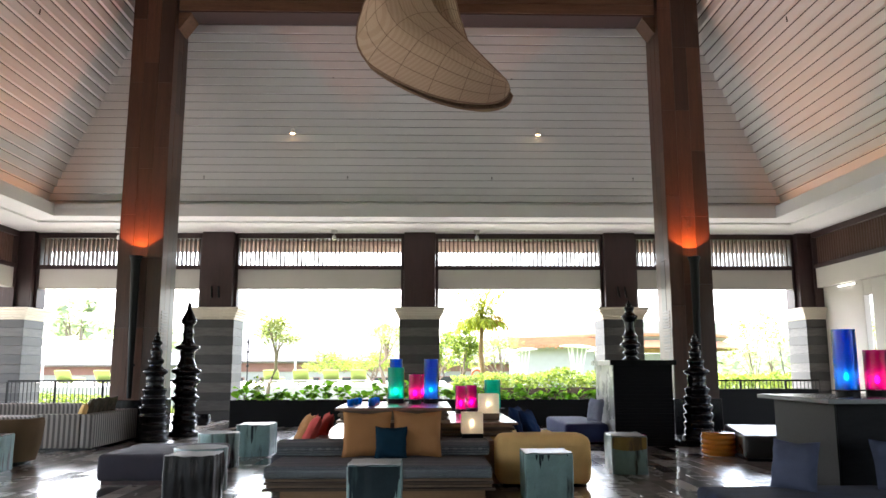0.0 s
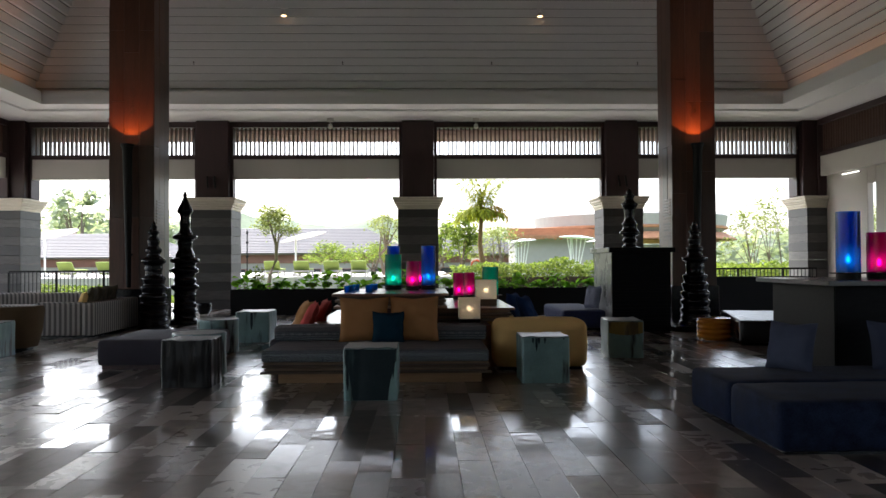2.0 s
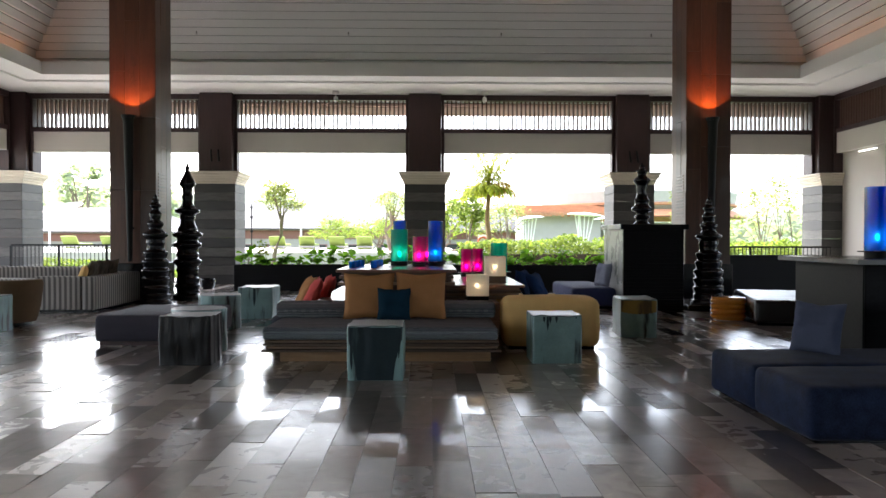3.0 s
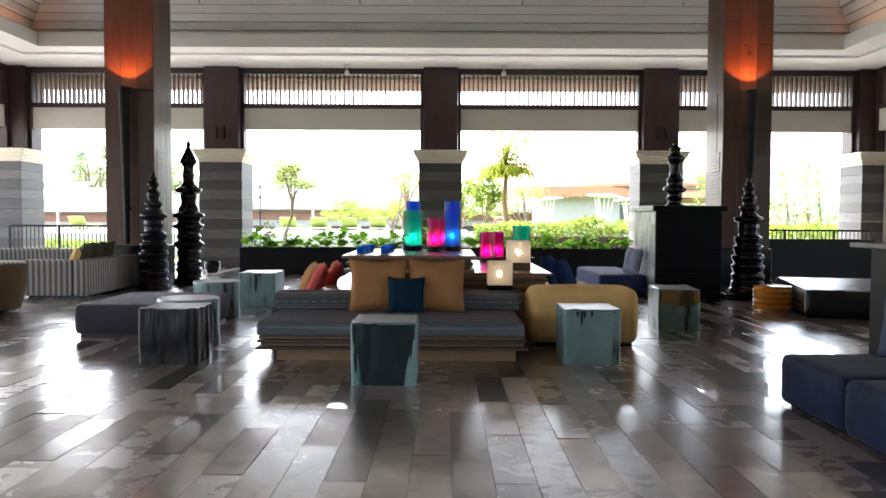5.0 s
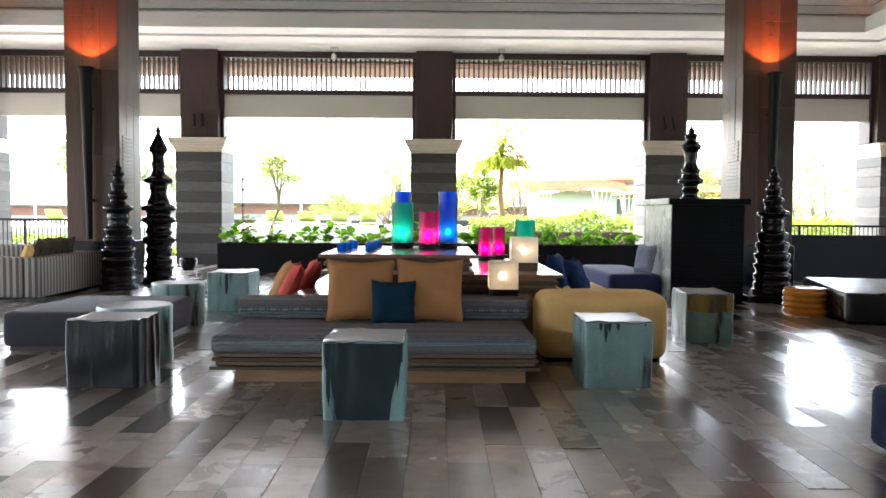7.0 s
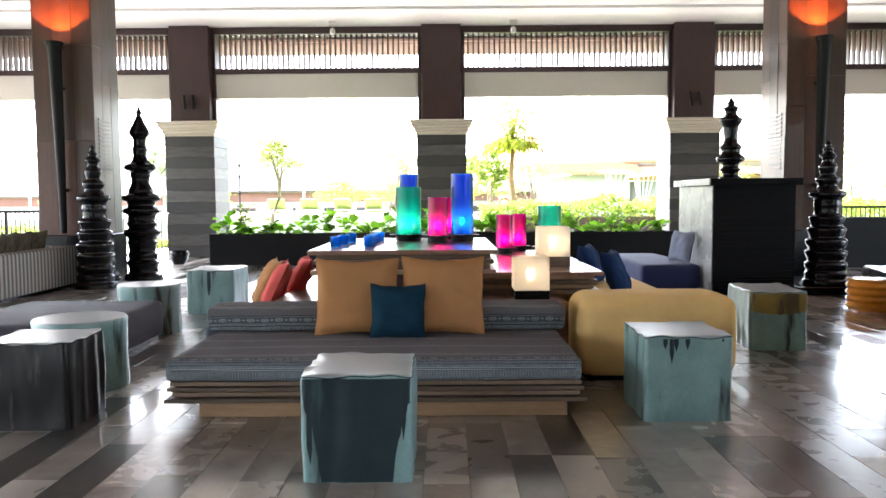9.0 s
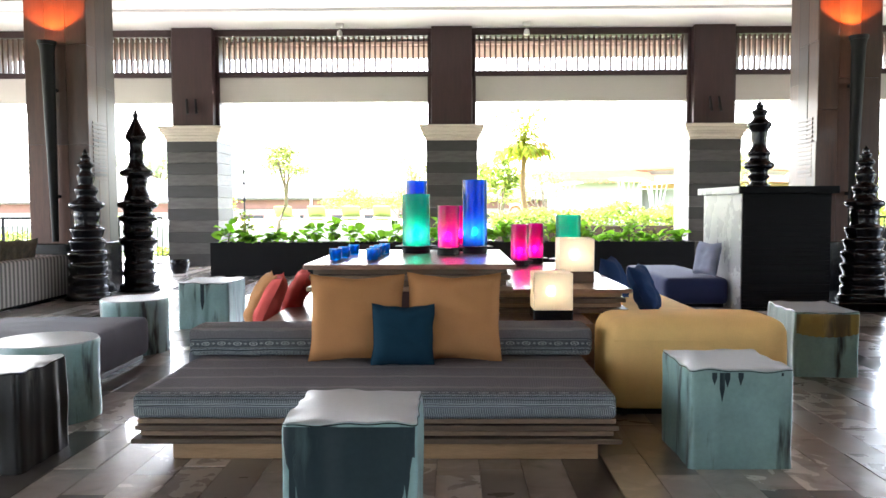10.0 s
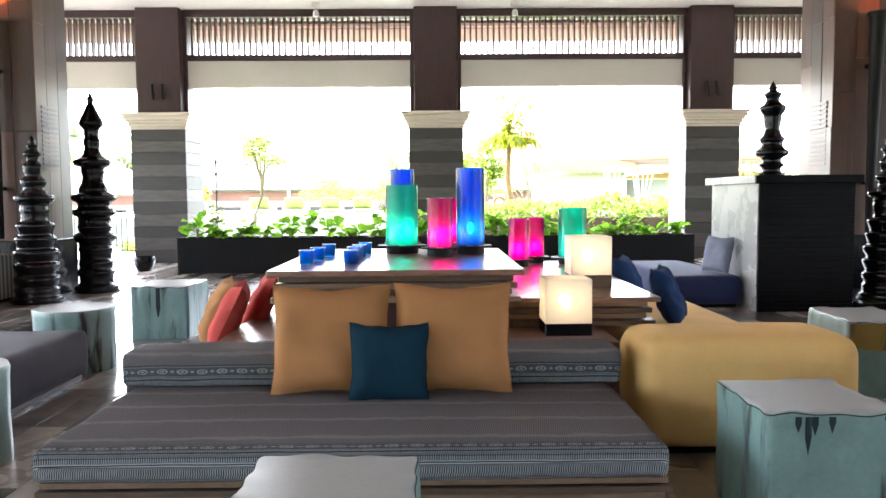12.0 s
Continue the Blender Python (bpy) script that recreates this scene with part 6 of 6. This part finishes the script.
def parasol(at, r, h, label, tilt=-13, struts=False):
    ob = thing("parasol", label, "parasol", at, 0, "white parasols")
    part("pole", lathe([(0.05, 0), (0.05, h)], 12), CANVAS, ob)
    part("canopy", shifted(lathe([(r, -0.02), (r, 0.02), (r * 0.6, 0.1), (0.0, 0.16), (0.0, 0.1), (r * 0.6, 0.04), (r, -0.02)], 24, False), 0.4, 0, h - 0.05, 0, tilt), CANVAS, ob, "white canvas canopy", True)
    part("foot", lathe([(0.3, 0), (0.3, 0.08)], 16), PAVING, ob)
    for k in range(5 if struts else 0):
        bm = bmesh.new()
        tube(bm, [(0.3 + 0.08 * (k - 2), 0, 0), (0.3 + 0.13 * (k - 2), 0, h * 0.5), (0.35 + 0.26 * (k - 2) * r, 0, h - 0.06)], 0.03, 6)
        part("strut", bm, CANVAS, ob)


parasol((-6.45, 39.5, 0.72), 1.2, 2.05, "open white parasol on the pool deck")
parasol((-20.0, 41, 0.72), 1.3, 2.3, "open white parasol on the pool deck")
parasol((5.75, 46, G), 0.85, 3.0, "open white parasol by the restaurant", -6, True)
parasol((9.1, 46, G), 1.1, 3.2, "open white parasol by the restaurant", 4, True)
parasol((11.4, 49, G), 1.1, 3.1, "open white parasol by the restaurant", -4, True)


# houses
def house(at, w, d, wall_h, roof_h, label, turn=0):
    ob = thing("house", label, "house", at, turn, "garden houses")
    part("wall", boxed(-w / 2, w / 2, -d / 2, d / 2, 0, wall_h), HOUSEWALL, ob)
    part("band", boxed(-w / 2 + 0.5, w / 2 - 0.5, -d / 2 - 0.12, -d / 2, wall_h * 0.68, wall_h * 0.95), HOUSERED, ob, "red-brown timber screen band")
    n = int(w / 3)
    for k in range(n):
        x = -w / 2 + w * (k + 0.5) / n
        win = part("window", boxed(x - 0.9, x + 0.9, -d / 2 - 0.06, -d / 2 + 0.02, 0.2, wall_h * 0.5), HOUSERED, ob)
        part("pane", boxed(x - 0.8, x + 0.8, -d / 2 - 0.075, -d / 2 - 0.061, 0.3, wall_h * 0.48), WINDOWDARK, win)
    e, rows = 1.0, 16
    roof = None
    for k in range(rows):
        f0, f1 = k / rows, (k + 1) / rows
        y0, y1 = (d / 2 + e) * (1 - f0), max(0.02, (d / 2 + e) * (1 - f1))
        x0, x1 = w / 2 + e - f0 * (d / 2 + e) * 0.8, w / 2 + e - f1 * (d / 2 + e) * 0.8
        z0, z1 = wall_h + roof_h * f0 + 0.06, wall_h + roof_h * f1 + 0.02
        bm = bmesh.new()
        lo = [bm.verts.new((x * x0, y * y0, z0)) for x, y in ((-1, -1), (1, -1), (1, 1), (-1, 1))]
        dn = [bm.verts.new((x * x0, y * y0, z0 - 0.08)) for x, y in ((-1, -1), (1, -1), (1, 1), (-1, 1))]
        hi = [bm.verts.new((x * x1, y * y1, z1)) for x, y in ((-1, -1), (1, -1), (1, 1), (-1, 1))]
        for q in range(4):
            bm.faces.new((lo[q], lo[(q + 1) % 4], hi[(q + 1) % 4], hi[q]))
            bm.faces.new((dn[q], dn[(q + 1) % 4], lo[(q + 1) % 4], lo[q]))
        bm.faces.new(hi)
        if roof is None:
            roof = part("roof", bm, ROOFTILE, ob, "grey tiled hipped roof")
        else:
            part("tile_course", bm, ROOFTILE, roof)
    return ob


house((-10.5, 66, G), 18, 9, 2.45, 2.2, "low garden house with grey tiled roof")
house((-31.0, 62, G), 24, 10, 2.15, 1.95, "low garden house with grey tiled roof")
house((4.0, 75, G), 12, 8, 2.4, 1.6, "low garden house with grey tiled roof")

# round restaurant with a shingled roof and pale upper drum
ob = thing("restaurant", "round pavilion with terracotta shingle roof and pale upper drum", "pavilion", (18.0, 66, G))
part("wall", lathe([(6.5, 0), (6.5, 3.0)], 48), HOUSEWALL, ob)
roof = part("roof", lathe([(8.9, 3.4), (8.8, 3.5), (8.0, 4.0), (7.7, 4.0), (8.7, 3.35)], 64, False), TERRACOTTA, ob, "terracotta shingle roof")
for k in range(7):
    t = k / 7
    part("shingle_course", lathe([(8.9 - 0.9 * t, 3.43 + 0.5 * t), (8.9 - 0.9 * t, 3.48 + 0.5 * t), (8.7 - 0.9 * t, 3.58 + 0.5 * t)], 64, False), TERRACOTTA, roof)
part("drum", lathe([(7.5, 3.9), (8.0, 4.3), (8.2, 5.4), (7.9, 5.6), (0, 5.8)], 64, False), HOUSEWALL, ob, "pale rendered upper drum")
part("eave_band", lathe([(8.02, 4.3), (8.2, 4.34), (8.2, 4.5), (8.05, 4.54)], 64, False), TERRACOTTA, ob)
ob = thing("restaurant_wing", "long terracotta roofed wing beside a round pavilion", "pavilion", (8.7, 60, G))
part("wall", boxed(-1.5, 4.6, -1.2, 3, 0, 3.6), HOUSEWALL, ob)
roof = part("roof", boxed(-2.0, 5.2, -2.2, 2.0, 3.6, 3.66), TERRACOTTA, ob, "terracotta shingle roof")
for k in range(8):
    f = k / 8
    part("shingle_course", boxed(-2.0, 5.2, -2.2 + 2 * f, -1.8 + 2 * f, 3.66 + 0.65 * f, 3.76 + 0.65 * f), TERRACOTTA, roof)
rs = random.Random(12)
for k in range(32):
    part("shingle", boxed(-2.0 + 0.225 * k, -1.79 + 0.225 * k, -2.27, -2.203, 3.5 - rs.uniform(0, 0.16), 3.72, bevel=0.01), TERRACOTTA, roof)

# a slim black garden lamp post with knobs, and a lifebuoy on a white stand by the pool
ob = thing("garden_lamp_post", "slim black garden lamp post with turned knobs", "lamp post", (-6.05, 27.0, -0.06))
part("pole", lathe([(0.05, 0.0), (0.05, 0.08), (0.022, 0.12), (0.02, 2.5), (0.008, 2.68)], 12), BLACK_METAL, ob, "", True)
for z in (0.9, 1.7, 2.2):
    part("knob", lathe([(0.022, z - 0.05), (0.05, z - 0.015), (0.05, z + 0.015), (0.022, z + 0.05)], 12), BLACK_METAL, ob, "", True)
part("finial_tip", lathe([(0.02, 2.48), (0.045, 2.53), (0.02, 2.6)], 12), BLACK_METAL, ob, "", True)
ob = thing("lifebuoy_stand", "orange lifebuoy hung on a white stand by the pool", "lifebuoy", (3.15, 43.5, G))
part("board", boxed(-0.28, 0.28, 0.0, 0.06, 0.0, 1.95, bevel=0.01), CANVAS, ob, "white board")
bm = bmesh.new()
tube(bm, [(0.26 * math.cos(a * math.pi / 12), -0.07, 1.55 + 0.26 * math.sin(a * math.pi / 12)) for a in range(25)], 0.06, 8)
part("ring", bm, AMBER_RED, ob, "orange-red ring", True)

# far woods, with haze put into their leaf colour, and hills
r = random.Random(31)
vs, fs = [], []
for k in range(9000):
    x = r.uniform(-110, 110)
    y = r.uniform(88, 112)
    top = 3.6 + 2.2 * noise.noise(Vector((x * 0.06, 1.0, 0))) + 1.6 * noise.noise(Vector((x * 0.25, 4.0, 0))) + (2.5 if x < -30 else 0)
    z = G + top * (1 - r.random() ** 2)
    L = r.uniform(0.8, 2.0)
    leaf_blade(vs, fs, Vector((x, y, z)), L, L * 0.7, r.uniform(0, 6.28), r.uniform(-0.5, 0.9), r.uniform(-1, 1))
o = new("far_woods", leaves_mesh("far_woods", vs, fs, FARLEAF_HAZED))
tagged(o, "band of far woods paled with painted haze", "trees", "", "stuff")
tree((-36, 80, G), 10.0, 3.4, "tall far tree above the roofs, paled with painted haze", 520, 0.75, FARLEAF_HAZED, 601, 0.35, 0.6, "far trees")
tree((-31, 84, G), 8.6, 3.4, "tall far tree above the roofs, paled with painted haze", 520, 0.75, FARLEAF_HAZED, 602, 0.35, 0.6, "far trees")
bm = bmesh.new()
n = 260
for row, (y, base) in enumerate(((260, 0), (420, 0))):
    prev = None
    for i in range(n + 1):
        x = -420 + 840 * i / n
        hgt = 8 + (10 * math.exp(-((x + 72) / 26) ** 2) + 8 * math.exp(-((x + 13) / 14) ** 2) + 4 * math.exp(-((x + 40) / 15) ** 2) + 5 * math.exp(-((x - 75) / 30) ** 2) if row == 0 else 3) + 2 * noise.noise(Vector((x * 0.03 + row * 9, 2.0, 0))) + 1.4 * noise.noise(Vector((x * 0.25, row, 0)))
        cur = [bm.verts.new((x, y - 60, -1)), bm.verts.new((x, y - 20, hgt * 0.75)), bm.verts.new((x, y, hgt)), bm.verts.new((x, y + 60, -1))]
        if prev:
            for k in range(3):
                bm.faces.new((prev[k], cur[k], cur[k + 1], prev[k + 1]))
        prev = cur
setting("backdrop_hills", bm, HILL, "low wooded hills on the horizon", True, "hill")
